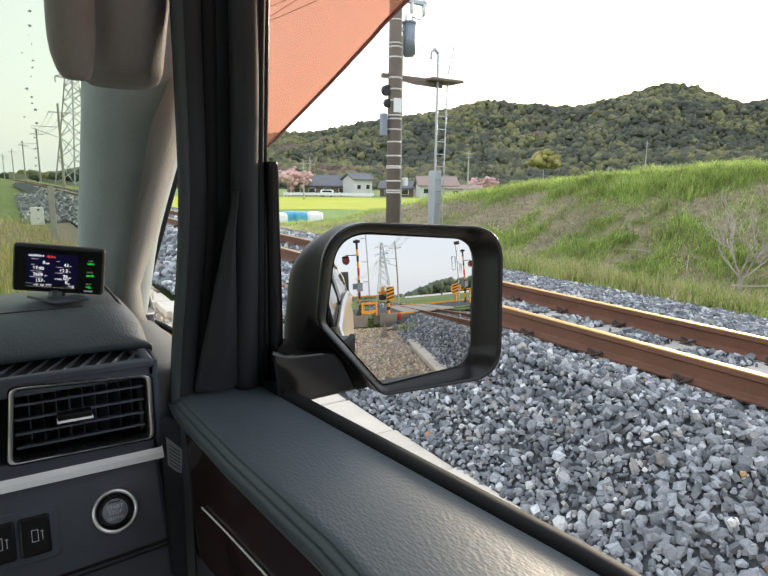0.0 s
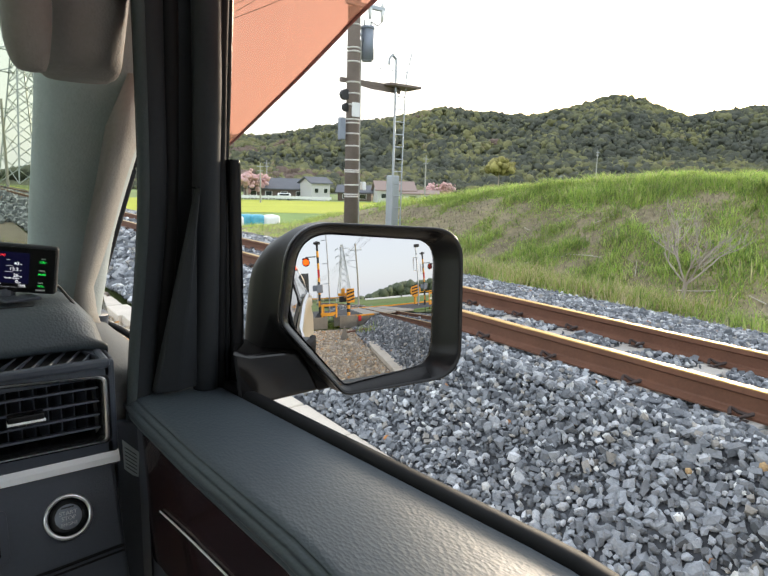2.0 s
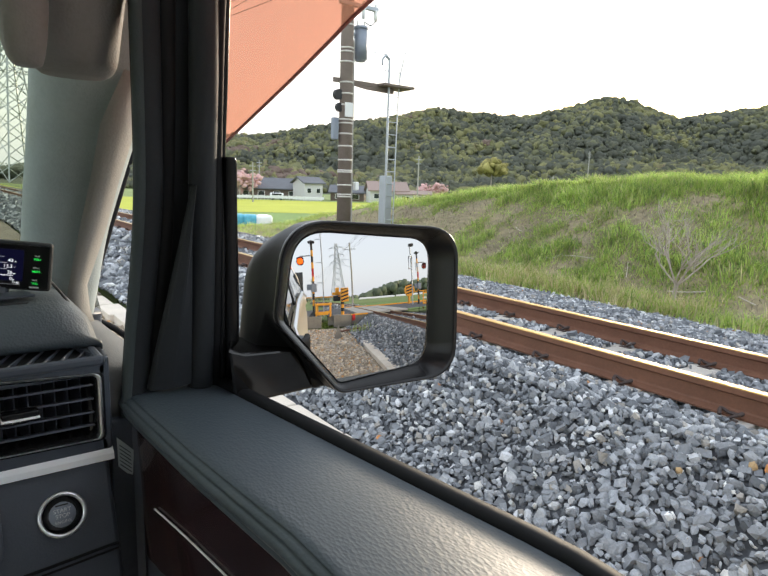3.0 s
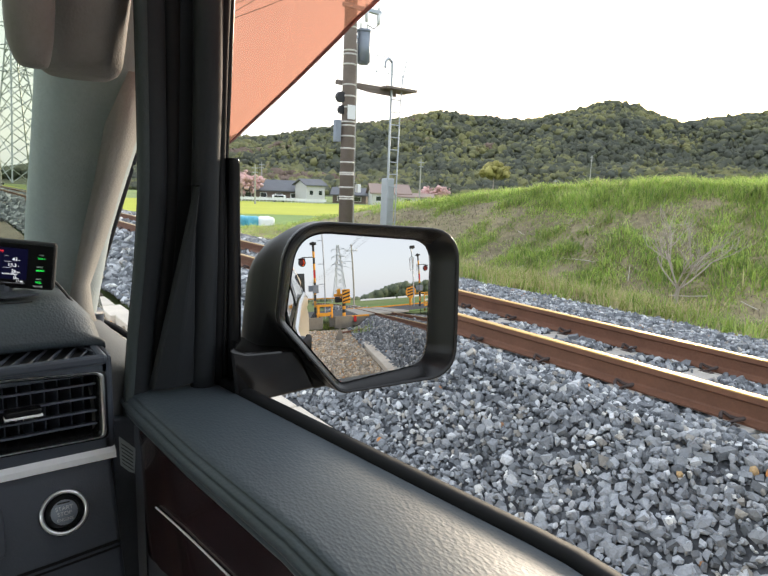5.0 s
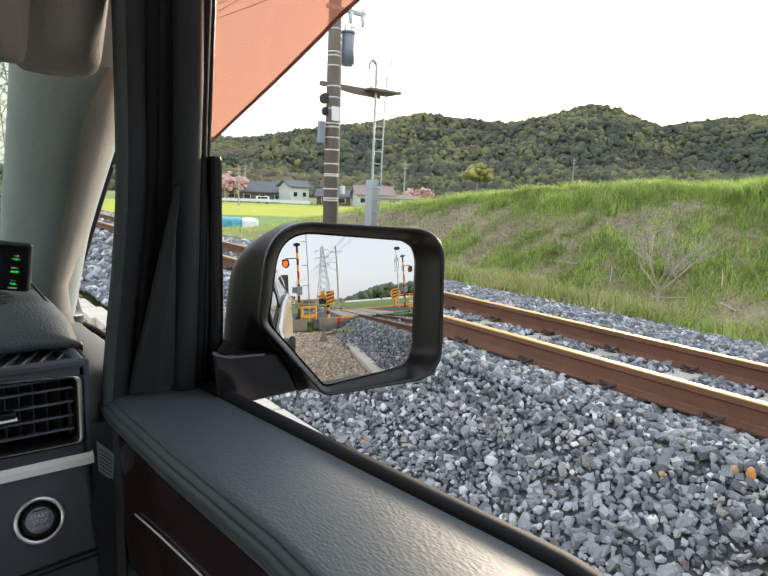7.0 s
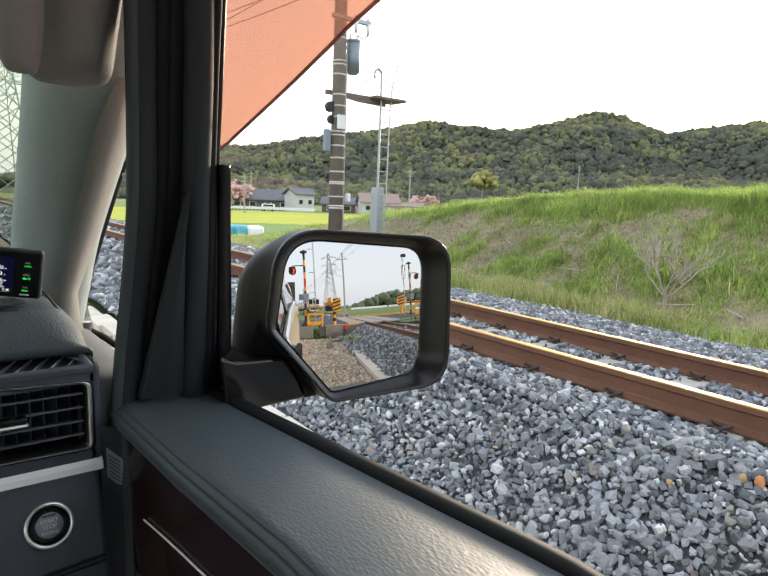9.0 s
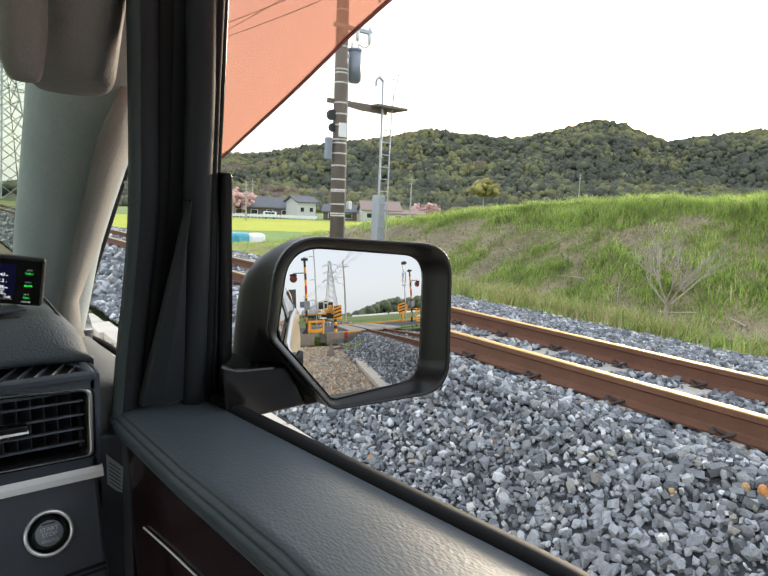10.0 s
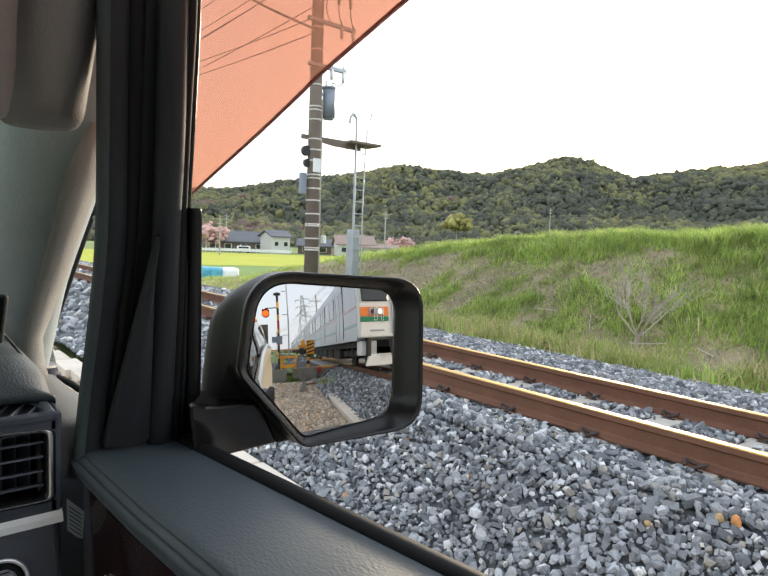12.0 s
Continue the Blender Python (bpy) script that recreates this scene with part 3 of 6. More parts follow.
    v *= rs.uniform(1 - stretch, 1 + stretch, (n, 1, 3)) * np.array(flat)[None, None]
    q = rs.normal(size=(n, 4))
    if smooth:
        q[:, 1:3] *= 0.15
    q /= np.linalg.norm(q, axis=1, keepdims=True)
    w, x, y, z = q.T
    rot = np.stack([1 - 2 * (y * y + z * z), 2 * (x * y - z * w), 2 * (x * z + y * w), 2 * (x * y + z * w), 1 - 2 * (x * x + z * z), 2 * (y * z - x * w),
                    2 * (x * z - y * w), 2 * (y * z + x * w), 1 - 2 * (x * x + y * y)], 1).reshape(n, 3, 3)
    v = np.einsum("nij,nkj->nki", rot, v) * np.asarray(sizes)[:, None, None] + np.asarray(places)[:, None, :]
    f = (bf[None] + (np.arange(n) * k)[:, None, None]).reshape(-1, 3)
    me = bpy.data.meshes.new(name)
    me.vertices.add(n * k)
    me.vertices.foreach_set("co", v.reshape(-1))
    me.loops.add(len(f) * 3)
    me.loops.foreach_set("vertex_index", f.reshape(-1))
    me.polygons.add(len(f))
    me.polygons.foreach_set("loop_start", np.arange(len(f)) * 3)
    me.polygons.foreach_set("use_smooth", np.full(len(f), smooth))
    me.update(calc_edges=True)
    me.validate()
    return me


def grid_places(x0, x1, y0, y1, step, height, rs, keep=None):
    xs, ys = np.meshgrid(np.arange(x0, x1, step), np.arange(y0, y1, step))
    xs = xs.ravel() + rs.uniform(-0.5, 0.5, xs.size) * step
    ys = ys.ravel() + rs.uniform(-0.5, 0.5, ys.size) * step
    return [(x, y, height(x, y)) for x, y in zip(xs, ys) if keep is None or keep(x, y)]


NEAR = (2.06, 2.58, 0.95, 1.48)


def build_stones():
    rs = np.random.RandomState(5)

    def clear_of_track(x, y):
        u = x - bend(y)
        if NEAR[0] < x < NEAR[1] and NEAR[2] < y < NEAR[3]:
            return False
        if abs(u - RAIL_L) < 0.075 or abs(u - RAIL_R) < 0.075:
            return False
        on = abs((y - 1.24 + PITCH / 2) % PITCH - PITCH / 2) < 0.11
        return not (on and 3.2 < u < 4.5 and rs.rand() > 0.04)

    up = lambda x, y: ballast_z(x, y) + rs.uniform(-0.012, 0.012)
    jobs = [(2.05, 3.2, 0.3, 4.6, 0.0258, 0.0203), (3.2, 5.0, 0.3, 6.0, 0.031, 0.0215), (5.0, 7.0, 0.5, 8.0, 0.034, 0.0225), (1.9, 3.2, 4.6, 9.0, 0.042, 0.031), (3.2, 5.0, 6.0, 9.0, 0.048, 0.034),
            (5.0, 6.9, 8.0, 12, 0.07, 0.045), (1.9, 5.5, 9, 24, 0.095, 0.054),
            (1.95, 5.6, -7.0, 0.3, 0.055, 0.036), (1.7, 5.6, -12.4, -7.0, 0.065, 0.042), (1.0, 5.2, -40, -21, 0.16, 0.09), (0.5, 4.5, 24, 60, 0.2, 0.09)]
    for k, (x0, x1, y0, y1, st, sz) in enumerate(jobs):
        pl = grid_places(x0, x1, y0, y1, st, up, rs, clear_of_track)
        s = sz * np.clip(rs.lognormal(0, 0.3, len(pl)), 0.5, 1.9)
        half = len(pl) // 2
        mix = rs.permutation(len(pl))
        for sub, rough, ids in ((0, 0.34, mix[:half]), (1, 0.24, mix[half:])):
            me = scatter("ballast", np.array(pl)[ids], s[ids], (1.05, 0.85, 0.66), rough, 10 + k + 50 * sub, sub)
            me.materials.append(M["stone"])
            tagged(new("ballast", me), "angular blue-grey crushed stone ballast", "ballast", kind="stuff")
    # the nearest stones, one by one
    bedding = bpy.data.objects["ballast_bed"]
    shapes = []
    for k in range(10):
        me = scatter("stone_piece", [(0, 0, 0)], [1.0], (1.05, 0.85, 0.66), 0.32, 200 + k, k % 2)
        me.materials.append(M["piece"])
        shapes.append(me)
    for x, y, z in grid_places(*NEAR, 0.0285, up, rs):
        o = part("stone_piece", shapes[rs.randint(10)], "piece", bedding)
        o.location, o.rotation_euler = (x, y, z), tuple(rs.uniform(0, 6.28, 3))
        o.scale = (0.0212 * float(np.clip(rs.lognormal(0, 0.3), 0.5, 1.9)),) * 3
    lay = lambda x, y: -0.195 + 0.02 * fnoise(x, y, 1.3) + rs.uniform(-0.008, 0.006)
    for k, (x0, x1, y0, y1, st, sz) in enumerate([(-0.4, 1.74, -7.5, -1.5, 0.055, 0.03), (-0.8, 2.3, -12.4, -7.5, 0.075, 0.042), (0.9, 1.75, 0.5, 11, 0.06, 0.03)]):
        pl = grid_places(x0, x1, y0, y1, st, lay, rs)
        me = scatter("gravel", pl, sz * np.clip(rs.lognormal(0, 0.35, len(pl)), 0.4, 2.0), (1, 0.9, 0.6), 0.12, 40 + k)
        me.materials.append(M["gravel"])
        tagged(new("gravel", me), "loose brown and ochre gravel", "gravel", kind="stuff")
    for x, y, s, m, lab in ((2.74, 0.885, 0.036, "orange_stone", "rust-orange stone lying on the ballast"), (2.735, 0.945, 0.026, "ochre", "ochre stone lying on the ballast"), (2.59, 1.18, 0.016, "ochre", "small ochre stone on the ballast"),
                            (2.41, 1.11, 0.027, "white", "white stone lying on the ballast"), (2.10, 2.74, 0.024, "orange_stone", "small orange stone beside the kerb")):
        me = scatter("stone", [(x, y, ballast_z(x, y) + 0.022)], [s], (1.1, 0.85, 0.7), 0.25, int(x * 100))
        me.materials.append(M[m])
        tagged(new("stone", me), lab, "stone")


def build_kerb():
    kerb = thing("kerb", "row of pale precast concrete kerb stones", "kerb", kind="structure")
    bm = box((0.25, 0.596, 0.26), (0, 0, -0.13), 0.012)
    me = bpy.data.meshes.new("kerb_stone")
    bm.to_mesh(me), bm.free()
    for i in range(33):
        y = -7.5 + 0.6 * i
        o = part("kerb_stone", me, "kerb", kerb)
        o.location = (1.935 - 0.0068 * max(0, y - 1) ** 2 - 0.009 * max(0, 1 - y) + 0.004 * math.sin(i * 2.1), y, -0.1 + 0.004 * math.sin(i * 1.7))


def rail_mesh(name, outline, x, z):
    ys = np.concatenate([np.arange(-300, -20, 5), np.arange(-20, 12, 2), np.arange(12, 160, 5), [160]])
    bm = rings([[(x + bend(y) + u, y, z + w) for u, w in outline] for y in ys])
    return bm


def build_track():
    track = thing("railway_track", "single narrow gauge railway track with rusty rails", "railway track")
    foot = [(-0.06, -0.153), (0.06, -0.153), (0.06, -0.142), (0.016, -0.128), (0.010, -0.118), (0.010, -0.048), (0.032, -0.036), (0.032, -0.006),
            (-0.032, -0.006), (-0.032, -0.036), (-0.010, -0.048), (-0.010, -0.118), (-0.016, -0.128), (-0.06, -0.142)]
    head = [(-0.032, -0.0055), (0.032, -0.0055), (0.031, -0.003), (0.022, 0.0), (-0.022, 0.0), (-0.031, -0.003)]
    for x, z in ((RAIL_L, TOP_L), (RAIL_R, TOP_R)):
        r = part("rail", rail_mesh("rail", foot, x, z), "rust", track, "rust-brown steel rail")
        part("rail_head", rail_mesh("rail_head", head, x, z), "polished", r, "polished running surface with painted golden glint")
    lean = math.atan2(TOP_R - TOP_L, RAIL_R - RAIL_L)
    bm = join(box((2.0, 0.2, 0.16), (0, 0, -0.08), 0.02), box((0.3, 0.21, 0.03), (-0.533, 0, -0.005), 0.01), box((0.3, 0.21, 0.03), (0.533, 0, -0.005), 0.01))
    sl = bpy.data.meshes.new("sleeper")
    bm.to_mesh(sl), bm.free()
    cl = bpy.data.meshes.new("rail_clip")
    bm = tube([(0.10, -0.02, 0.0), (0.105, 0.03, 0.035), (0.085, 0.055, 0.05), (0.06, 0.03, 0.03), (0.055, -0.02, 0.028), (0.075, -0.055, 0.045), (0.105, -0.045, 0.02)], 0.010, 6, 4)
    b2 = box((0.05, 0.09, 0.025), (0.115, 0, 0.0), 0.006)
    bm = join(bm, b2)
    bm.to_mesh(cl), bm.free()
    for k in range(-110, 120):
        y = 1.24 + PITCH * k
        if -21.5 < y < -12.3:
            continue
        mid = (RAIL_L + RAIL_R) / 2
        s = part("sleeper", sl, "sleeper", track)
        s.matrix_basis = Matrix.Translation((mid + bend(y), y, (TOP_L + TOP_R) / 2 - 0.168)) @ Matrix.Rotation(-lean, 4, "Y")
        if -3 < k < 22:
            for x, z in ((RAIL_L, TOP_L), (RAIL_R, TOP_R)):
                for side in (1, -1):
                    c = part("rail_clip", cl, "clip", track)
                    c.matrix_basis = Matrix.Translation((x + bend(y), y, z - 0.158)) @ Matrix.Rotation(0 if side > 0 else math.pi, 4, "Z")


def blades(name, places, lengths, per, width, lean, seed):
    """Tufts of bent blades in one mesh."""
    rs = np.random.RandomState(seed)
    p = np.repeat(np.asarray(places), per, 0)
    ln = np.repeat(np.asarray(lengths), per) * rs.uniform(0.5, 1.15, len(p))
    p = p + np.stack([rs.normal(0, 0.06, len(p)), rs.normal(0, 0.06, len(p)), np.zeros(len(p))], 1) * (1 + ln[:, None])
    az = rs.uniform(0, math.tau, len(p))
    d = np.stack([np.cos(az), np.sin(az), np.zeros(len(p))], 1)
    s = np.stack([-np.sin(az), np.cos(az), np.zeros(len(p))], 1)
    lea = rs.uniform(0.15, 1.0, len(p))[:, None] * lean * ln[:, None]
    up = np.array([0, 0, 1.0])
    w = width * rs.uniform(0.6, 1.4, len(p))[:, None]
    a, b = p - s * w, p + s * w
    mid = p + d * lea * 0.35 + up * ln[:, None] * 0.6
    c, e = mid + s * w * 0.8, mid - s * w * 0.8
    t = p + d * lea + up * ln[:, None] * 0.92
    v = np.stack([a, b, c, e, t], 1)
    n = len(p)
    base = np.arange(n) * 5
    quads = np.stack([base, base + 1, base + 2, base + 3], 1)
    tris = np.stack([base + 3, base + 2, base + 4], 1)
    me = bpy.data.meshes.new(name)
    me.vertices.add(n * 5)
    me.vertices.foreach_set("co", v.reshape(-1))
    me.loops.add(n * 7)
    me.loops.foreach_set("vertex_index", np.concatenate([quads.ravel(), tris.ravel()]))
    me.polygons.add(n * 2)
    me.polygons.foreach_set("loop_start", np.concatenate([np.arange(n) * 4, n * 4 + np.arange(n) * 3]))
    me.update(calc_edges=True)
    me.validate()
    return me


def build_grass():
    rs = np.random.RandomState(8)

    on_bank = lambda x, y: bank_z(x, y) - 0.02

    def lush(x, y):
        """How thickly the green grows: tussocks, thin on the weedy stretch ahead, thick on the crest."""
        return (fnoise(x, y, 0.45, 7) + 0.8 * fnoise(x, y, 1.5, 8) + 0.45 * fnoise(x, y, 3.4, 9) + 0.75 * smoothstep((x - 10.3) / 1.9)
                - 0.2 * smoothstep((y - 7.0) / 3.0) * (1 - smoothstep((x - 11.4) / 0.9)) - 0.1 * (1 - smoothstep((x - 8.4) / 1.0)) + 0.25)

    pl = grid_places(7.6, 14.0, -4, 13, 0.058, on_bank, rs, lambda x, y: lush(x, y) > -0.22 + rs.uniform(-0.12, 0.12))
    pl += grid_places(7.3, 14.8, 13, 30, 0.16, on_bank, rs, lambda x, y: lush(x, y) > -0.45 + rs.uniform(-0.15, 0.15))
    ln = [0.05 + 0.21 * max(0, min(0.9, lush(x, y) + 0.1)) * (0.5 + max(0, fnoise(x, y, 2.3, 4) + 0.45)) for x, y, z in pl]
    me = blades("grass", pl, ln, 7, 0.006, 1.6, 3)
    me.materials.append(M["grass"])
    tagged(new("grass", me), "lush fresh green grass in tussocks on the bank", "grass", kind="stuff")
    # broad-leaved weeds and tall tufts that break the crest and the slope
    pl = [(x, y, bank_z(x, y) - 0.02) for x, y in ((rs.uniform(8.2, 13.2), rs.uniform(-2, 16)) for _ in range(1500)) if lush(x, y) > 0.1]
    me = blades("tall_grass", pl, [rs.uniform(0.14, 0.34) for _ in pl], 12, 0.0075, 1.1, 5)
    me.materials.append(M["grass"])
    tagged(new("tall_grass", me), "tall tufts of bright grass on the bank", "grass", kind="stuff")
    # dead weeds and straw
    pl = grid_places(7.0, 13.6, -8, 15, 0.085, on_bank, rs, lambda x, y: lush(x, y) < 0.0 + rs.uniform(-0.3, 0.3))
    me = blades("dead_weeds", pl, [rs.uniform(0.03, 0.12) for _ in pl], 5, 0.0045, 2.4, 14)
    me.materials.append(M["dead"])
    tagged(new("dead_weeds", me), "grey-brown dead weeds matted between the tussocks", "weeds", kind="stuff")
    # straw along the foot
    foot = [(rs.normal(7.75 + 0.35 * fnoise(0, y, 0.7, 2), 0.28), y) for y in rs.uniform(1.5, 11.0, 1500) if fnoise(0, y, 0.8, 19) > -0.25]
    foot += [(rs.normal(7.75, 0.2), rs.normal(6.5, 0.6)) for _ in range(420)] + [(rs.normal(7.7, 0.2), rs.normal(4.6, 0.6)) for _ in range(260)]
    me = blades("dry_grass", [(x, y, bank_z(x, y) - 0.03) for x, y in foot], [rs.uniform(0.08, 0.32) for _ in foot], 9, 0.0055, 0.9, 4)
    me.materials.append(M["dry"])
    tagged(new("dry_grass", me), "straw-coloured dry grass along the foot of the bank", "grass", kind="stuff")
    edge = [(rs.normal(7.5 + 0.3 * fnoise(0, k * 0.03, 1.0, 2), 0.22), 1.0 + 10 * rs.rand()) for k in range(420)]
    me = blades("edge_grass", [(x, y, bank_z(x, y) - 0.03) for x, y in edge], [rs.uniform(0.10, 0.34) for _ in edge], 8, 0.0065, 1.3, 15)
    me.materials.append(M["grass"])
    tagged(new("edge_grass", me), "fresh green tufts at the edge of the ballast", "grass", kind="stuff")
    # bleached sticks lying on the slope
    for k in range(22):
        x, y = rs.uniform(8.3, 11.4), rs.uniform(1.5, 10.5)
        a, half = rs.uniform(0.3, 2.4), rs.uniform(0.08, 0.3)
        p, q = (x - half * math.cos(a), y - half * math.sin(a)), (x + half * math.cos(a), y + half * math.sin(a))
        mid = ((p[0] + q[0]) / 2, (p[1] + q[1]) / 2)
        o = part("stick", tube([(u, w, bank_z(u, w) + 0.02 + 0.05 * rs.rand()) for u, w in (p, mid, q)], rs.uniform(0.004, 0.008), 5, 3), "stick")
        tagged(o, "bleached dead stick lying in the grass", "stick", "dead sticks")
    pl = grid_places(-3, 1.5, 8, 15, 0.13, lambda x, y: -0.22, rs) + grid_places(-6, 1.0, 15, 26, 0.3, lambda x, y: -0.25, rs)
    me = blades("roadside_grass", pl, [rs.uniform(0.15, 0.42) for _ in pl], 7, 0.007, 0.7, 6)
    me.materials.append(M["dry"])
    tagged(new("roadside_grass", me), "tall yellow-green grass beside the track", "grass", kind="stuff")
    pl = [(rs.normal(0.9, 0.35), rs.normal(-13.6, 0.25), -0.2) for _ in range(120)] + [(rs.normal(2.2, 0.2), rs.normal(-10.2, 0.3), ballast_z(2.2, -10.2)) for _ in range(14)]
    me = blades("weeds", pl, [rs.uniform(0.12, 0.45) for _ in pl], 9, 0.009, 0.8, 9)
    me.materials.append(M["grass"])
    tagged(new("weeds", me), "green weeds between concrete blocks", "weeds", kind="stuff")


def build_shrub():
    """A bare, many-stemmed bush at the foot of the bank."""
    rs = random.Random(4)
    shrub = thing("bare_shrub", "leafless grey shrub with forked twigs on the bank", "shrub", at=(8.35, 4.13, bank_z(8.35, 4.13) - 0.05))
    bms = []

    def grow(p, d, ln, r, depth):
        pts = [p]
        for _ in range(4):
            d = (d + Vector((rs.uniform(-0.22, 0.22), rs.uniform(-0.22, 0.22), rs.uniform(-0.05, 0.12)))).normalized()
            pts.append(pts[-1] + d * ln / 4)
        bms.append(tube(pts, r, 5, 2))
        if depth:
            for k in range(3 if depth > 1 else 2):
                q = pts[rs.choice((2, 3, 4))]
                nd = (d + Vector((rs.uniform(-0.9, 0.9), rs.uniform(-0.9, 0.9), rs.uniform(-0.1, 0.5)))).normalized()
                grow(q, nd, ln * rs.uniform(0.55, 0.8), r * 0.6, depth - 1)

    trunk = part("trunk", tube([(0, 0, 0), (0.01, 0.02, 0.15), (0, 0, 0.30)], 0.03, 7), "bark", shrub)
    for k in range(7):
        a = k * math.tau / 7 + rs.uniform(-0.3, 0.3)
        bms.clear()
        grow(Vector((0, 0, 0.26)), Vector((math.cos(a) * 0.75, math.sin(a) * 0.85, 0.95)).normalized(), rs.uniform(0.5, 0.75), 0.011, 3)
        part("branch", join(*bms), "bark", shrub)


# ---- far things ----
EYE = Vector((0.07, 0.04, 1.46))


def far(az, d, z=-0.38):
    return (EYE.x + math.sin(radians(az)) * d, EYE.y + math.cos(radians(az)) * d, z)


def ridge(az):
    """Height of the skyline, in degrees."""
    return float(np.interp(az, [0, 12, 21, 25.7, 29.3, 32.5, 36, 39, 41.2, 43, 45, 47.5, 49.3, 51.8, 54.3, 56.9, 59, 61, 62.3, 65, 68, 72, 85, 100, 125],
                           [0.2, 2.0, 3.66, 4.2, 4.9, 5.57, 6.07, 6.63, 7.1, 7.0, 6.46, 6.3, 6.27, 6.82, 7.42, 8.07, 7.53, 6.76, 6.3, 6.57, 6.8, 7.3, 8.5, 6, 0.3]))


def hill_z(az, d):
    top = 560 * math.tan(radians(ridge(az))) + 0.2
    s = (d - 190) / 370
    x, y, _ = far(az, d)
    base = top * (smoothstep(s) * 0.75 + 0.25 * max(0, min(1, s))) if s < 1 else top * (1 - 0.6 * smoothstep((d - 560) / 240))
    return -2.3 + base + (11 * fnoise(x, y, 0.011, 2) + 5 * fnoise(x, y, 0.03, 6)) * smoothstep(s * 2.2) * (1 - smoothstep((s - 0.75) / 0.25))


def build_hills():
    azs, ds = np.arange(0, 126, 1.2), np.arange(190, 800, 14)
    verts = [far(a, d, hill_z(a, d)) for d in ds for a in azs]
    n = len(azs)
    faces = [(j * n + i, (j + 1) * n + i, (j + 1) * n + i + 1, j * n + i + 1) for j in range(len(ds) - 1) for i in range(n - 1)]
    tagged(part("hill", mesh_of("hill", verts, faces, True), "forest"), "low wooded hills behind the village", "hill", kind="structure")
    rs = np.random.RandomState(12)
    for count, sub, size, flat, seed in ((11000, 2, (1.2, 2.7), (1.15, 1.15, 1.0), 13), (15000, 1, (0.7, 1.6), (1.0, 1.0, 1.05), 16), (3000, 2, (1.0, 1.7), (0.75, 0.75, 1.9), 17)):
        pl, sz = [], []
        while len(pl) < count:
            a, s = rs.uniform(10, 90), rs.uniform(0, 1) ** 0.9
            d = 196 + 380 * s
            x, y, _ = far(a, d)
            if ridge(a) < 1.2:
                continue
            r = rs.uniform(*size) * (0.75 + 0.4 * s)
            pl.append((x, y, hill_z(a, d) + r * (0.55 if sub == 2 else 1.3))), sz.append(r)
        me = scatter("far_woods", pl, sz, flat, 0.34, seed, sub=sub, smooth=True, stretch=0.3)
        me.materials.append(M["hillwood"])
        tagged(new("far_woods", me), "spring woods, dark evergreens mixed with yellow-green crowns", "woods", kind="stuff")
    # woods behind the crossing
    pl, sz = [], []
    for _ in range(420):
        a = rs.uniform(9.0, 34)
        d = rs.uniform(215, 250)
        h = 9 * smoothstep((a - 9.0) / 8) * rs.uniform(0.25, 1)
        pl.append((0.42 + math.sin(radians(a)) * d, -math.cos(radians(a)) * d, h)), sz.append(rs.uniform(2.0, 4.2))
    for _ in range(160):
        a, d = rs.uniform(-25, 9), rs.uniform(260, 420)
        pl.append((0.42 + math.sin(radians(a)) * d, -math.cos(radians(a)) * d, 0.5)), sz.append(rs.uniform(1.5, 3.2))
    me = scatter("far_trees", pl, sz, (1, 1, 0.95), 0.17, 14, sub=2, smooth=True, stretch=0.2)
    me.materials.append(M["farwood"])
    tagged(new("far_trees", me), "long wood across the fields, paled for haze", "woods", kind="stuff")
    # scattered trees ahead on the plain
    pl, sz = [], []
    for _ in range(200):
        a, d = rs.uniform(-30, 14), rs.uniform(300, 520)
        pl.append(far(a, d, rs.uniform(0, 1.5))), sz.append(rs.uniform(1.2, 3.4))
    me = scatter("plain_trees", pl, sz, (1.3, 1.3, 0.9), 0.17, 15, sub=1, smooth=True, stretch=0.2)
    me.materials.append(M["trees"])
    tagged(new("plain_trees", me), "low trees along the far edge of the plain", "woods", kind="stuff")
    # a single round tree
    for az, el, d, r, m, lab in ((46.9, 2.1, 205, 4.3, "grass", "round yellow-green tree before the wood"),):
        t = thing("tree", lab, "tree", at=far(az, d, hill_z(az, d)))
        top = EYE.z + d * math.tan(radians(el)) - t.location.z
        part("trunk", rod((0, 0, -1), (0, 0, top), 0.25, 0.12), "bark", t)
        k = [(rs.normal(0, r * 0.42), rs.normal(0, r * 0.42), top - r * 0.1 + rs.normal(0, r * 0.24)) for _ in range(170)]
        me = scatter("crown", k, rs.uniform(r * 0.14, r * 0.32, 170), (1, 1, 0.9), 0.3, 77, sub=2, smooth=True)
        me.materials.append(M["crown"])
        part("crown", me, "crown", t)


M["crown"] = mat("yellow green leaves", (0.30, 0.27, 0.09), 0.95, var=0.3, scale=0.3, fine=1.5, island=0.25)


def build_fields():
    def patch(name, a0, a1, d0, d1, z, m, lab):
        azs, ds = np.linspace(a0, a1, 60), np.linspace(d0, d1, 14)
        verts = [(x, y, z + dip(x, y) + 0.02 * fnoise(x, y, 1)) for x, y, _ in (far(a, d) for d in ds for a in azs)]
        n = len(azs)
        faces = [(j * n + i, (j + 1) * n + i, (j + 1) * n + i + 1, j * n + i + 1) for j in range(len(ds) - 1) for i in range(n - 1)]
        tagged(part(name, mesh_of(name, verts, faces), m), lab, "field", kind="structure")

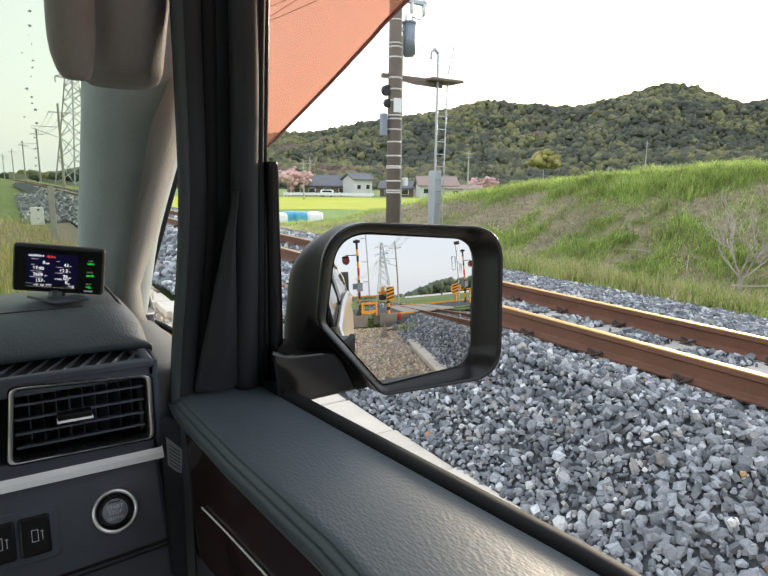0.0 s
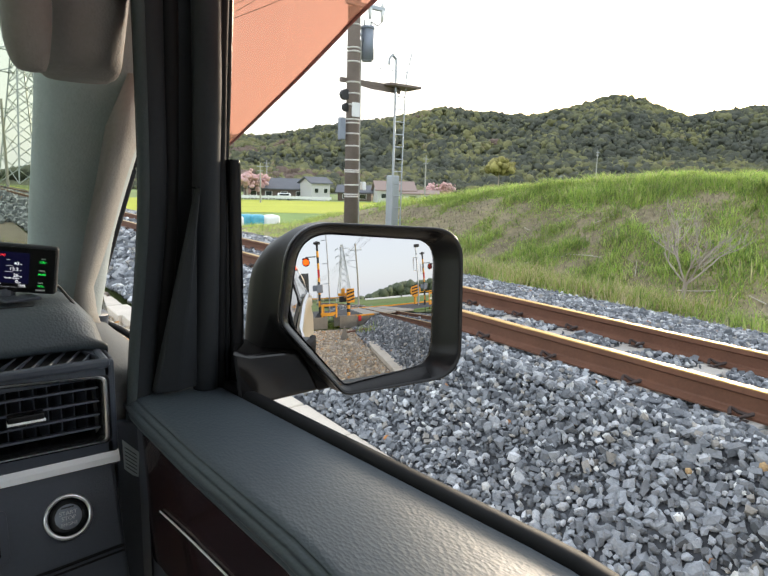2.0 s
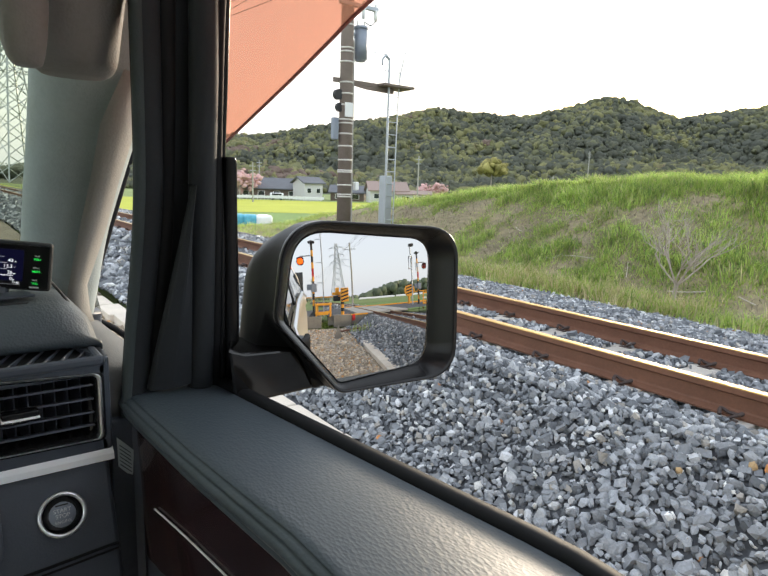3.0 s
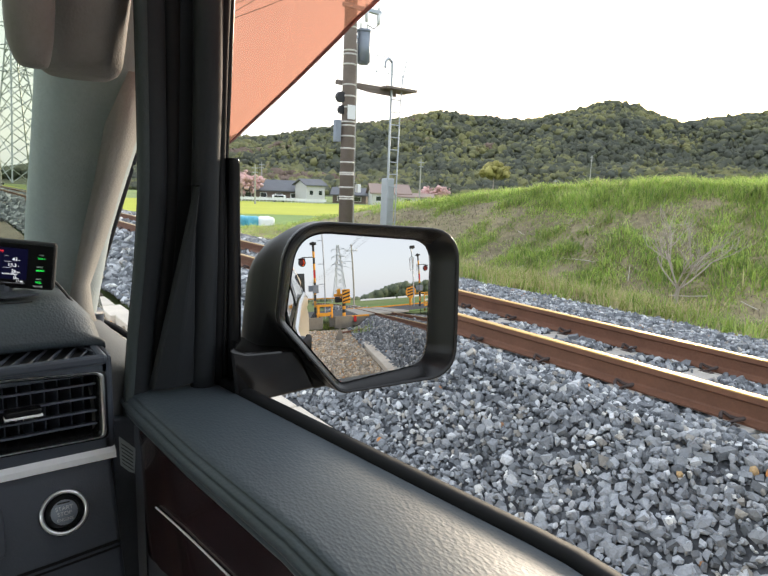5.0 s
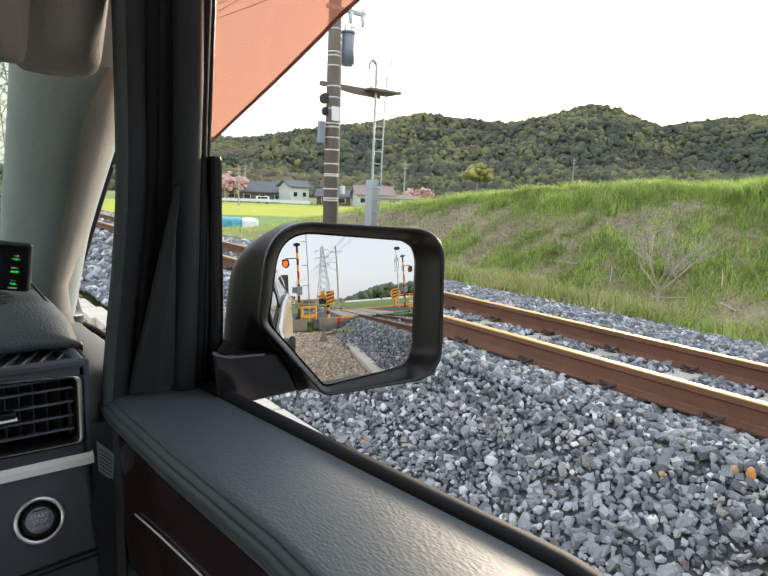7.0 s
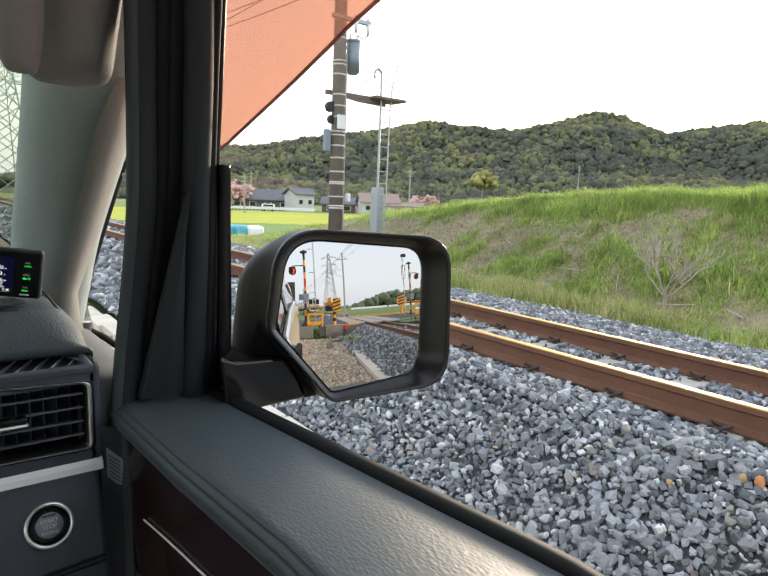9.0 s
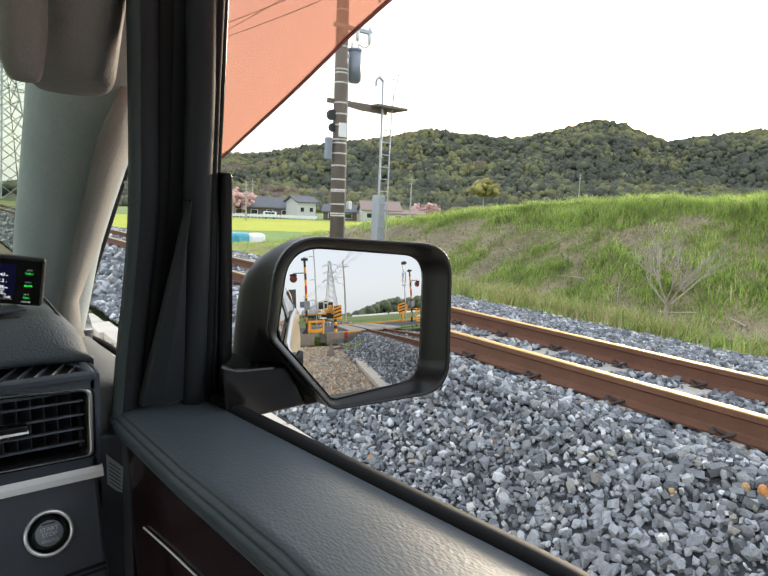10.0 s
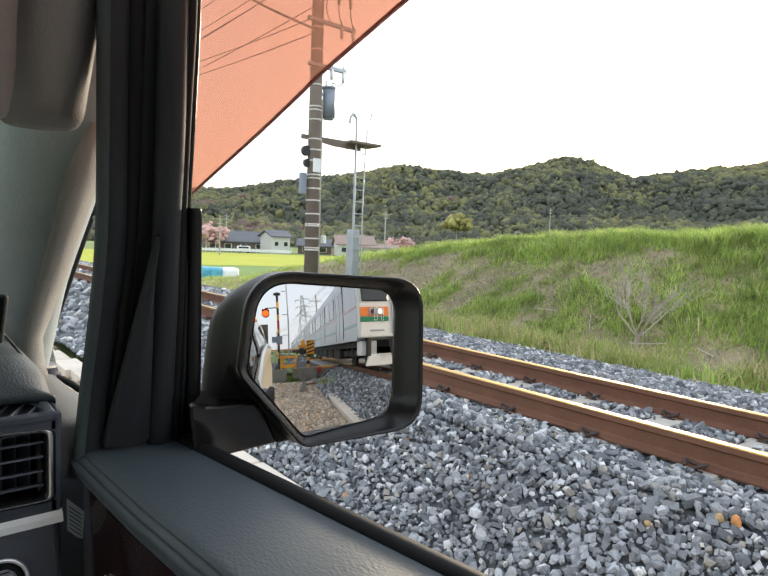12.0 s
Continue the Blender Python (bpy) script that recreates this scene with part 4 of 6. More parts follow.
    patch("rape_field", 4, 36, 68, 114, -0.30, "field", "bright yellow field in flower")
    patch("crop_field", 4, 36, 50, 67.9, -0.32, "paddy", "strip of young green crop")
    # fields behind
    for k, (x0, x1, y0, y1, m, lab) in enumerate(((6, 90, -60, -24, "paddy", "green field beyond the level crossing"), (6, 90, -110, -62, "ground", "pale green field"))):
        v = [(x0, y0, -0.31), (x1, y0, -0.31), (x1, y1, -0.31), (x0, y1, -0.31)]
        tagged(part("field", mesh_of("field", v, [(0, 1, 2, 3)]), m), lab, "field", kind="structure")
    # blue sheets
    rs = random.Random(2)
    for k in range(7):
        az, d = 18.6 + k * 1.12, 41.5 + rs.uniform(-0.8, 0.8)
        b = box((1.1, 1.0, 1.3), (0, 0, 0.6), 0.25, 3)
        for v in b.verts:
            v.co += 0.08 * noise.noise_vector(v.co * 2.3 + Vector((k, 0, 0)))
        o = part("plastic_sheet", b, "blue" if k % 3 else "white", None, smooth=True)
        o.location = far(az, d, -2.06)
        tagged(o, "heap under a pale blue plastic sheet", "plastic sheet", "sheeted heaps")


LOW = -2.04


def build_house(az, d, w, dep, h, roof_h, wall, roof, lab, turn=0.0, windows=2):
    h, roof_h = 0.86 * h, 0.86 * roof_h
    hs = thing("house", lab, "house", "village houses", at=far(az, d + 4, LOW - 0.2))
    hs.rotation_euler = (0, 0, -radians(az) + turn)
    part("wall", box((w, dep, h), (0, 0, h / 2), 0.03), wall, hs)
    e = 0.5
    pts = [(-w / 2 - e, -dep / 2 - e, h - 0.1), (w / 2 + e, -dep / 2 - e, h - 0.1), (w / 2 + e, 0, h + roof_h), (-w / 2 - e, 0, h + roof_h)]
    r = slab(pts, (0, 0, 0.22))
    r2 = slab([(x, -y, z) for x, y, z in pts], (0, 0, 0.22))
    part("roof", join(r, r2), roof, hs)
    part("gable", slab([(-w / 2, -dep / 2, h - 0.02), (-w / 2, dep / 2, h - 0.02), (-w / 2, 0, h + roof_h)], (w, 0, 0)), wall, hs)
    for k in range(windows):
        x = -w / 2 + (k + 0.5) * w / windows
        wi = part("window", box((w / windows * 0.45, 0.12, 1.0), (x, -dep / 2 - 0.02, h * 0.6), 0.02), "white", hs)
        part("pane", box((w / windows * 0.38, 0.06, 0.86), (x, -dep / 2 - 0.08, h * 0.6)), "dark_glass", wi)


def build_village():
    build_house(25.7, 125, 12.5, 8, 2.6, 2.4, "wood_wall", "tile", "long farmhouse with a dark tiled roof", 0.1, 4)
    build_house(29.5, 120, 4.2, 5, 4.2, 1.3, "wall", "tile", "white two-storey house with a grey roof", 0.5, 2)
    build_house(33.4, 124, 7, 6, 2.2, 1.6, "wood_wall", "tile", "low dark outbuilding with a tiled roof", -0.1, 2)
    build_house(37.0, 118, 7.4, 7, 3.0, 2.0, "wall", "brown_roof", "house with a brown tiled roof", 0.15, 3)
    build_house(39.6, 116, 6.5, 4, 2.4, 0.7, "wall", "brown_roof", "low white shed beside a house", 0.05, 2)
    rs = np.random.RandomState(31)
    for az, d, r in ((23.2, 118, 2.4), (24.0, 121, 1.9), (40.6, 120, 1.6), (42.0, 121, 1.7)):
        t = thing("cherry_tree", "cherry tree in pink blossom among the houses", "tree", "cherry trees", at=far(az, d + 4, LOW))
        part("trunk", rod((0, 0, 0), (0, 0, r * 1.6), 0.2, 0.1), "bark", t)
        k = np.stack([rs.normal(0, r * 0.5, 60), rs.normal(0, r * 0.5, 60), r * 1.75 + rs.normal(0, r * 0.36, 60)], 1)
        me = scatter("crown", k, rs.uniform(r * 0.12, r * 0.34, 60), (1, 1, 0.8), 0.22, 5, sub=1, smooth=True)
        me.materials.append(M["pink"])
        part("crown", me, "pink", t)
    f = thing("fence", "long white fence at the edge of the field", "fence", at=(0, 0, 0))
    for k in range(26):
        p, q = Vector(far(22.5 + k * 0.33, 116, LOW)), Vector(far(22.5 + k * 0.33 + 0.33, 116, LOW))
        part("post", rod(p, p + Vector((0, 0, 1.0)), 0.04, n=6), "white", f)
        part("board", slab([p + Vector((0, 0, 0.35)), q + Vector((0, 0, 0.35)), q + Vector((0, 0, 0.85)), p + Vector((0, 0, 0.85))], (0, 0.03, 0)), "white", f)
    for az, d, h in ((24.4, 100, 6.5), (25.0, 130, 8), (40.0, 100, 8.5), (55.5, 150, 11.5), (52.5, 160, 6)):
        u = thing("utility_pole", "distant grey concrete utility pole", "utility pole", "distant poles", at=far(az, d, LOW if d < 140 else -0.6))
        part("shaft", rod((0, 0, 0), (0, 0, h), 0.14, 0.1, 8), "concrete", u)
        part("cross_arm", box((1.2, 0.1, 0.1), (0, 0, h - 0.6)), "steel", u)
        part("cross_arm", box((1.0, 0.1, 0.1), (0, 0, h - 1.3)), "steel", u)
    v = thing("parked_van", "small white van parked by the village fence", "van", at=far(26.6, 117.5, LOW))
    v.rotation_euler = (0, 0, -radians(26.6))
    part("body", box((2.6, 1.4, 1.1), (0, 0, 0.85), 0.25, 3), "white", v)
    part("window", box((1.9, 1.44, 0.4), (0, 0, 1.1), 0.08), "dark_glass", v)
    for x in (-0.85, 0.85):
        part("wheel", rod((x, -0.72, 0.3), (x, 0.72, 0.3), 0.3, n=12), "rubber", v)


def build_tower(at, h, turn, lab):
    t = thing("pylon", lab, "pylon", "power pylons", at=at)
    t.rotation_euler = (0, 0, turn)
    w = lambda z: 0.105 * h * (1 - z / h) ** 1.2 + 0.018 * h
    lv = [h * f for f in (0, 0.16, 0.30, 0.42, 0.52, 0.61, 0.69, 0.77, 0.85, 0.93, 1.0)]
    r = 0.085 * h / 30
    for sx, sy in ((1, 1), (1, -1), (-1, 1), (-1, -1)):
        part("leg", join(*[rod((sx * w(a), sy * w(a), a), (sx * w(b), sy * w(b), b), r * 1.7, n=5) for a, b in zip(lv, lv[1:])]), "steel", t)
    for a, b in zip(lv, lv[1:]):
        bs = []
        for (ax, ay), (bx, by) in (((1, 1), (-1, 1)), ((-1, 1), (-1, -1)), ((-1, -1), (1, -1)), ((1, -1), (1, 1))):
            bs += [rod((ax * w(a), ay * w(a), a), (bx * w(b), by * w(b), b), r, n=4), rod((bx * w(a), by * w(a), a), (ax * w(b), ay * w(b), b), r, n=4)]
        part("brace", join(*bs), "steel", t)
    for f in (0.66, 0.79, 0.92):
        z, ln = h * f, h * 0.13
        for s in (1, -1):
            part("cross_arm", join(rod((s * w(z), 0, z), (s * ln, 0, z + 0.1), r * 1.3, n=5), rod((s * w(z + h * 0.035), 0, z + h * 0.035), (s * ln, 0, z + 0.1), r, n=4),
                                   rod((s * ln, 0, z), (s * ln, 0, z - h * 0.035), r * 1.4, n=5)), "steel", t)


def build_catenary_pole(at, h, arm, lab):
    p = thing("catenary_pole", lab, "catenary pole", "poles along the line", at=at)
    part("shaft", rod((0, 0, 0), (0, 0, h), 0.15, 0.11, 10), "concrete", p)
    part("bracket", join(rod((0, 0, h * 0.62), (arm, 0, h * 0.72), 0.03, n=6), rod((0, 0, h * 0.74), (arm, 0, h * 0.74), 0.03, n=6)), "steel", p)
    part("cross_arm", box((1.9, 0.09, 0.09), (0, 0, h * 0.9)), "steel", p)
    for x in (-0.85, -0.4, 0.4, 0.85):
        part("insulator", rod((x, 0, h * 0.9), (x, 0, h * 0.9 + 0.22), 0.045, 0.03, 6), "white", p)


def cable(a, b, sag, r, name="cable", lab="thin black overhead power cable"):
    a, b = Vector(a), Vector(b)
    pts = [a.lerp(b, k / 16) - Vector((0, 0, sag * 4 * (k / 16) * (1 - k / 16))) for k in range(17)]
    tagged(part(name, tube(pts, r, 5, smooth=False), "wire"), lab, "cable", "overhead cables")


def build_line_poles():
    for y, x in ((72, 4.2), (112, 3.6), (155, 2.4), (200, 0.5), (250, -2)):
        build_catenary_pole((x + 0.8, y, -0.35), 9.2, -2.6, "tall concrete catenary pole beside the track")
    build_catenary_pole((5.4, -40, -0.35), 9.9, -2.8, "concrete catenary pole beyond the crossing")
    build_catenary_pole((1.2 - 4, -95, -0.35), 9.0, 2.6, "distant concrete catenary pole")
    build_tower(far(5.4, 150, -0.4), 34, 0.4, "grey steel lattice power pylon on the plain")
    build_tower((0.42 + math.sin(radians(3.9)) * 150, -math.cos(radians(3.9)) * 150, -0.4), 32, 0.3, "grey steel lattice power pylon beyond the crossing")
    for k, (dx, z) in enumerate(((-0.85, 8.9), (-0.4, 8.9), (0.4, 8.9), (0.85, 8.9))):
        cable((5.4 + dx, -40, z), (7.8 + dx * 0.8, 12, 8.2), 0.7, 0.012)
        cable((5.4 + dx, -40, z), (-2.8 + dx, -95, z - 0.8), 0.9, 0.014)
        cable((5.0 + dx, 72, 8.0), (4.4 + dx, 112, 8.0), 0.6, 0.018)
    cable((2.8, -40, 7.2), (3.9, -8, 5.4), 0.2, 0.01, "contact_wire", "overhead contact wire above the track")
    cable((2.8, -40, 6.1), (0.2, -95, 5.6), 0.2, 0.012, "contact_wire", "overhead contact wire above the track")


def build_near_pole():
    """Banded pole with transformer, and the ladder platform beside it."""
    p = thing("utility_pole", "grey-brown utility pole with pale bands and a transformer", "utility pole", at=(7.82, 12.0, -0.3))
    h = 9.6
    part("shaft", rod((0, 0, 0), (0, 0, h), 0.172, 0.125, 20), "pole", p, smooth=True)
    for z in (1.45, 1.5, 1.72, 2.02, 2.06, 2.3, 2.62, 2.9, 3.14, 3.22, 3.55, 3.8, 4.05, 4.5, 4.72, 4.8, 5.3, 5.7, 6.1, 6.6):
        part("band", rod((0, 0, z), (0, 0, z + 0.035), 0.176 - z * 0.0049 + 0.004, n=20), "band", p, smooth=True)
    part("plate", box((0.22, 0.02, 0.32), (-0.02, -0.165, 3.45), 0.01), "white", p, "pale number plate")
    part("side_box", box((0.14, 0.14, 0.5), (-0.28, 0.02, 3.02), 0.02), "drum", p)
    part("lamp_disc", join(rod((-0.22, -0.05, 3.78), (-0.22, 0.05, 3.78), 0.12, n=16), rod((-0.19, -0.05, 3.5), (-0.19, 0.03, 3.5), 0.1, n=14)), "black", p)
    part("pipe", rod((0.17, -0.06, 0), (0.14, -0.06, 5.0), 0.03, n=8), "concrete", p)
    part("meter_box", box((0.1, 0.12, 0.2), (0.27, -0.1, 1.72), 0.02), "white", p)
    d = part("transformer", join(rod((0.36, -0.02, 4.62), (0.36, -0.02, 5.28), 0.155, n=20), rod((0.36, -0.02, 5.28), (0.36, -0.02, 5.34), 0.165, n=20), rod((0.36, -0.02, 4.58), (0.36, -0.02, 4.64), 0.12, n=16)), "drum", p, "cylindrical blue-grey transformer", True)
    part("bracket", join(box((0.3, 0.06, 0.06), (0.18, 0, 4.75)), box((0.3, 0.06, 0.06), (0.18, 0, 5.15))), "steel", d)
    for x in (0.27, 0.45):
        part("bushing", rod((x, -0.02, 5.32), (x, -0.02, 5.48), 0.03, 0.02, 8), "white", d)
    for z, x0, x1 in ((5.75, -0.3, 0.75), (6.75, -0.35, 1.0), (7.5, -0.9, 0.9), (8.5, -0.95, 0.95)):
        a = part("cross_arm", box((x1 - x0, 0.09, 0.09), ((x0 + x1) / 2, -0.12, z), 0.01), "steel", p)
        for x in (x1 - 0.06, x1 - 0.4):
            part("insulator", join(rod((x, -0.12, z - 0.02), (x, -0.12, z - 0.26), 0.055, 0.035, 10), rod((x, -0.12, z + 0.03), (x, -0.12, z + 0.13), 0.04, 0.03, 8)), "white", a, smooth=True)
    part("jumper", tube([(0.7, -0.12, 5.5), (0.55, -0.15, 5.38), (0.45, -0.05, 5.45)], 0.012, 5), "wire", p)
    for k in range(3):
        part("jumper", tube([(0.2 + 0.3 * k, -0.14, 7.45), (0.1 + 0.35 * k, -0.2, 7.0), (0.35 + 0.3 * k, -0.14, 6.7)], 0.012, 5), "wire", p)
    # platform mast
    m = thing("signal_mast", "galvanised ladder mast with a small platform", "mast", at=(9.05, 12.0, -0.3))
    part("ladder_rail", tube([(0, 0, 0), (0, 0, 2.5), (0, 0, 4.55), (-0.03, 0, 4.76), (-0.12, 0, 4.82), (-0.2, 0, 4.74), (-0.21, 0, 4.6)], 0.03, 8), "steel", m, smooth=True)
    part("ladder_rail", tube([(0.26, 0, 0), (0.28, 0, 2.6), (0.32, 0, 4.2), (0.48, 0, 5.0)], 0.017, 8), "steel", m, smooth=True)
    for k in range(12):
        part("rung", rod((0, 0, 0.6 + k * 0.3), (0.28, 0, 0.6 + k * 0.3), 0.012, n=6), "steel", m)
    part("cabinet", box((0.23, 0.25, 2.0), (0.12, 0.16, 1.0), 0.02), "steel", m, "tall pale grey steel cabinet")
    part("platform", join(box((0.95, 0.6, 0.06), (0.18, 0.1, 4.14), 0.01), box((1.6, 0.09, 0.1), (-0.72, 0.1, 4.12), 0.01), slab([(-1.4, 0.06, 4.1), (0.2, 0.06, 4.1), (0.2, 0.06, 3.98), (-0.6, 0.06, 4.0)], (0, 0.06, 0))), "pole", m, "dark steel platform on brackets")
    for x in (-0.25, 0.12, 0.55):
        part("rail_post", rod((x, 0.3, 4.15), (x, 0.3, 4.95), 0.009, n=6), "steel", m)
    part("handrail", join(rod((-0.3, 0.3, 4.93), (0.6, 0.3, 4.93), 0.009, n=6), rod((-0.3, 0.3, 4.55), (0.6, 0.3, 4.55), 0.009, n=6)), "steel", m)
    # cables from the pole, ahead and behind
    for k, (x, z) in enumerate(((7.2, 8.3), (7.5, 8.3), (8.2, 8.3), (8.5, 8.3), (7.3, 7.3), (8.4, 7.3))):
        cable((x, 11.9, z), (x - 3.5, 46, z - 0.5), 0.9, 0.012)
    for k, z in enumerate((6.55, 6.2)):
        cable((7.75, 12, z), (4.6 + 0.3 * k, 40, z + 2.2), 0.8, 0.012)
    b = tube([(7.75, 11.95, 6.25), (5.26, 10.2, 5.73), (2.27, 8.1, 5.36), (-2.21, 4.95, 5.17)], 0.026, 8)
    tagged(part("cable", b, "wire"), "thick black cable at the pole", "cable", "overhead cables")
    post = thing("marker_post", "white concrete post with a small box in the grass", "post", at=(0.95, 17.5, -0.3))
    part("shaft", box((0.14, 0.14, 1.5), (0, 0, 0.75), 0.02), "concrete", post)
    part("box", box((0.3, 0.2, 0.45), (-0.35, 0, 0.75), 0.03), "white", post)
    part("bracket", box((0.3, 0.04, 0.04), (-0.17, 0, 0.75)), "steel", post)


# ---- level crossing behind ----
def build_crossing():
    v, f = sheet(np.arange(-40, 60, 1.0), np.arange(-21.5, -13.3, 0.82), lambda x, y: 0.42 - 0.6 * smoothstep((x - 8) / 16) - 0.6 * smoothstep((-2 - x) / 14))
    tagged(part("road", mesh_of("road", v, f, True), "asphalt"), "grey asphalt road over the level crossing", "road", kind="structure")
    mid = (RAIL_L + RAIL_R) / 2
    deck = thing("crossing_deck", "concrete deck panels between the rails at the crossing", "crossing deck", kind="structure")
    for x, w in ((mid, 0.86), (RAIL_L - 0.55, 0.95), (RAIL_R + 0.55, 0.95)):
        for k in range(6):
            o = part("panel", box((w, 1.36, 0.1), (0, 0, 0), 0.015), "concrete", deck)
            y = -20.9 + 1.38 * k
            o.location = (x + bend(y), y, 0.42)
    e = thing("road_edge", "yellow painted concrete edge of the crossing road", "kerb", kind="structure")
    part("edge", box((2.3, 0.2, 0.5), (1.9, -13.1, 0.18), 0.02), "old_concrete", e)
    part("paint", box((1.3, 0.21, 0.07), (2.3, -13.09, 0.42), 0.01), "yellow", e)
    part("paint", box((0.16, 0.03, 0.3), (2.15, -12.98, 0.28), 0.01), "red", e, "red painted mark")
    part("far_edge", box((9, 0.2, 0.2), (7, -21.6, 0.42), 0.02), "yellow", e)
    for x0, x1, lab in ((-0.42, 0.42, "weathered concrete block under the signal post"), (1.05, 1.98, "weathered concrete block under the barrier machine")):
        b = box((x1 - x0, 0.8, 0.62), ((x0 + x1) / 2, -13.2, 0.14), 0.03)
        tagged(part("concrete_block", b, "old_concrete"), lab, "concrete block", "crossing foundations")
    mk = box((0.36, 0.22, 0.55), (0, 0, 0.25), 0.01)
    for vtx in mk.verts:
        if vtx.co.z > 0.3:
            vtx.co.x *= 0.12
            vtx.co.y *= 0.4
    o = part("boundary_stone", mk, "old_concrete")
    o.location = (1.06, -9.1, -0.22)
    tagged(o, "pointed grey boundary stone in the gravel", "boundary stone")
    tagged(part("plank", box((1.5, 0.3, 0.06), (1.9, -10.9, -0.08), 0.01, turn=pose(0, 0, 0, 0, -6, 4)), "rust"), "rust-red board lying on the gravel", "board")


def striped(parent, name, x, y, z0, z1, r, n, cols):
    for k in range(n):
        a, b = z0 + (z1 - z0) * k / n, z0 + (z1 - z0) * (k + 1) / n
        part(name, rod((x, y, a), (x, y, b), r, n=12), cols[k % len(cols)], parent)


def build_signal(at, mast_x, lamp_side):
    s = thing("crossing_signal", "black and yellow crossing signal post with a flashing red lamp", "crossing signal", "crossing signals", at=at)
    part("base", join(rod((0, 0, 0), (0, 0, 0.22), 0.26, 0.1, 4), box((0.5, 0.5, 0.04), (0, 0, 0.02))), "black", s)
    striped(s, "band", 0, 0, 0.2, 3.75, 0.062, 11, ("black", "yellow"))
    part("red_strip", box((0.1, 0.03, 0.42), (0, 0.065, 2.25)), "red", s)
    part("top_cap", join(box((0.36, 0.3, 0.1), (0, 0, 3.85), 0.03), rod((0, 0, 3.7), (0, 0, 3.95), 0.07)), "black", s)
    part("control_box", join(box((0.3, 0.22, 0.42), (0.04, 0.12, 1.46), 0.02), box((0.24, 0.2, 0.3), (-0.22, 0.02, 1.5), 0.02)), "drum", s, "grey control box")
    part("arm", join(rod((lamp_side * 0.64, 0, 3.14), (0, 0, 3.14), 0.025), rod((lamp_side * 0.64, 0, 3.14), (lamp_side * 0.64, 0, 2.9), 0.02)), "black", s)
    part("hood", join(rod((lamp_side * 0.64, -0.12, 2.87), (lamp_side * 0.64, 0.02, 2.87), 0.2, 0.2, 20), slab([(lamp_side * 0.64 - 0.2, 0.02, 3.0), (lamp_side * 0.64 + 0.2, 0.02, 3.0), (lamp_side * 0.64 + 0.14, 0.2, 3.06), (lamp_side * 0.64 - 0.14, 0.2, 3.06)], (0, 0, 0.015))), "black", s)
    part("cable", tube([(0.02, 0.1, 1.2), (0.03, 0.12, 0.5), (-0.05, 0.2, -0.4)], 0.018, 6), "wire", s)
    # the lamp turns: a made-up back face shows the lens unlit
    lamp = new("lamp")
    lamp.parent = s
    lamp.location = (lamp_side * 0.64, 0.05, 2.87)
    lit = part("lens", rod((0, 0.012, 0), (0, 0.05, 0), 0.16, 0.13, 20), "lens_on", lamp, "glowing red lens")
    part("back_lens", rod((0, -0.05, 0), (0, -0.012, 0), 0.13, 0.16, 20), "lens_off", lamp, "dark red lens")
    return s, lamp


def build_barriers():
    global blinker
    s, blinker = build_signal((0.02, -13.2, 0.45), 0, -1)
    st = thing("mast", "tall thin grey steel mast with short steps", "mast", at=(0.55, -13.9, 0.3))
    part("shaft", rod((0, 0, 0), (0, 0, 5.2), 0.035, n=10), "steel", st)
    for z in (1.9, 3.0, 4.3):
        part("step", rod((-0.32, 0, z), (0, 0, z), 0.02, n=6), "steel", st)
    b = thing("barrier_machine", "orange and black striped barrier machine on a post", "barrier machine", "barrier machines", at=(1.62, -13.2, 0.45))
    striped(b, "post_band", -0.06, 0, 0, 0.7, 0.09, 4, ("yellow", "black"))
    bd = part("housing", box((0.42, 0.3, 0.72), (0.06, 0, 1.02), 0.03), "yellow", b)
    for k in range(4):
        part("stripe", slab([(-0.14, 0.153, 0.70 + k * 0.18), (0.26, 0.153, 0.82 + k * 0.18), (0.26, 0.153, 0.90 + k * 0.18 if k < 3 else 1.36), (-0.14, 0.153, 0.78 + k * 0.18)], (0, 0.004, 0)), "black", bd)
    part("weight_arm", join(box((0.5, 0.16, 0.16), (-0.35, -0.3, 1.1), 0.03), box((0.2, 0.2, 0.34), (-0.32, -0.28, 1.25), 0.03)), "yellow", b)
    part("motor", box((0.4, 0.3, 0.3), (-0.34, -0.35, 0.86), 0.05), "black", b)
    boom = part("boom", rod((-0.2, -0.2, 0.95), (-5.2, -3.2, 1.0), 0.035, n=8), "yellow", b)
    g = thing("guard_rail", "yellow steel guard frame around the crossing machine", "guard rail", at=(0, 0, 0))
    for x, y in ((0.15, -12.95), (0.88, -12.95), (0.95, -14.3), (0.2, -14.3)):
        part("post", rod((x, y, 0.4), (x, y, 1.1), 0.045, n=8), "yellow", g)
    part("rail", join(box((0.85, 0.07, 0.12), (0.5, -12.95, 1.04), 0.02), box((0.85, 0.07, 0.1), (0.5, -12.95, 0.62), 0.02)), "yellow", g)
    part("rail", box((0.07, 1.4, 0.12), (0.93, -13.6, 1.04), 0.02), "yellow", g)
    part("panel", slab([(0.15, -12.9, 0.5), (0.75, -12.9, 0.5), (0.9, -12.9, 0.72), (0.25, -12.9, 0.62)], (0, 0.02, 0)), "yellow", g)
    # the far side of the line
    s2, l2 = build_signal((8.0, -17.6, 0.25), 0, 1)
    l2.rotation_euler = (0, 0, math.pi)
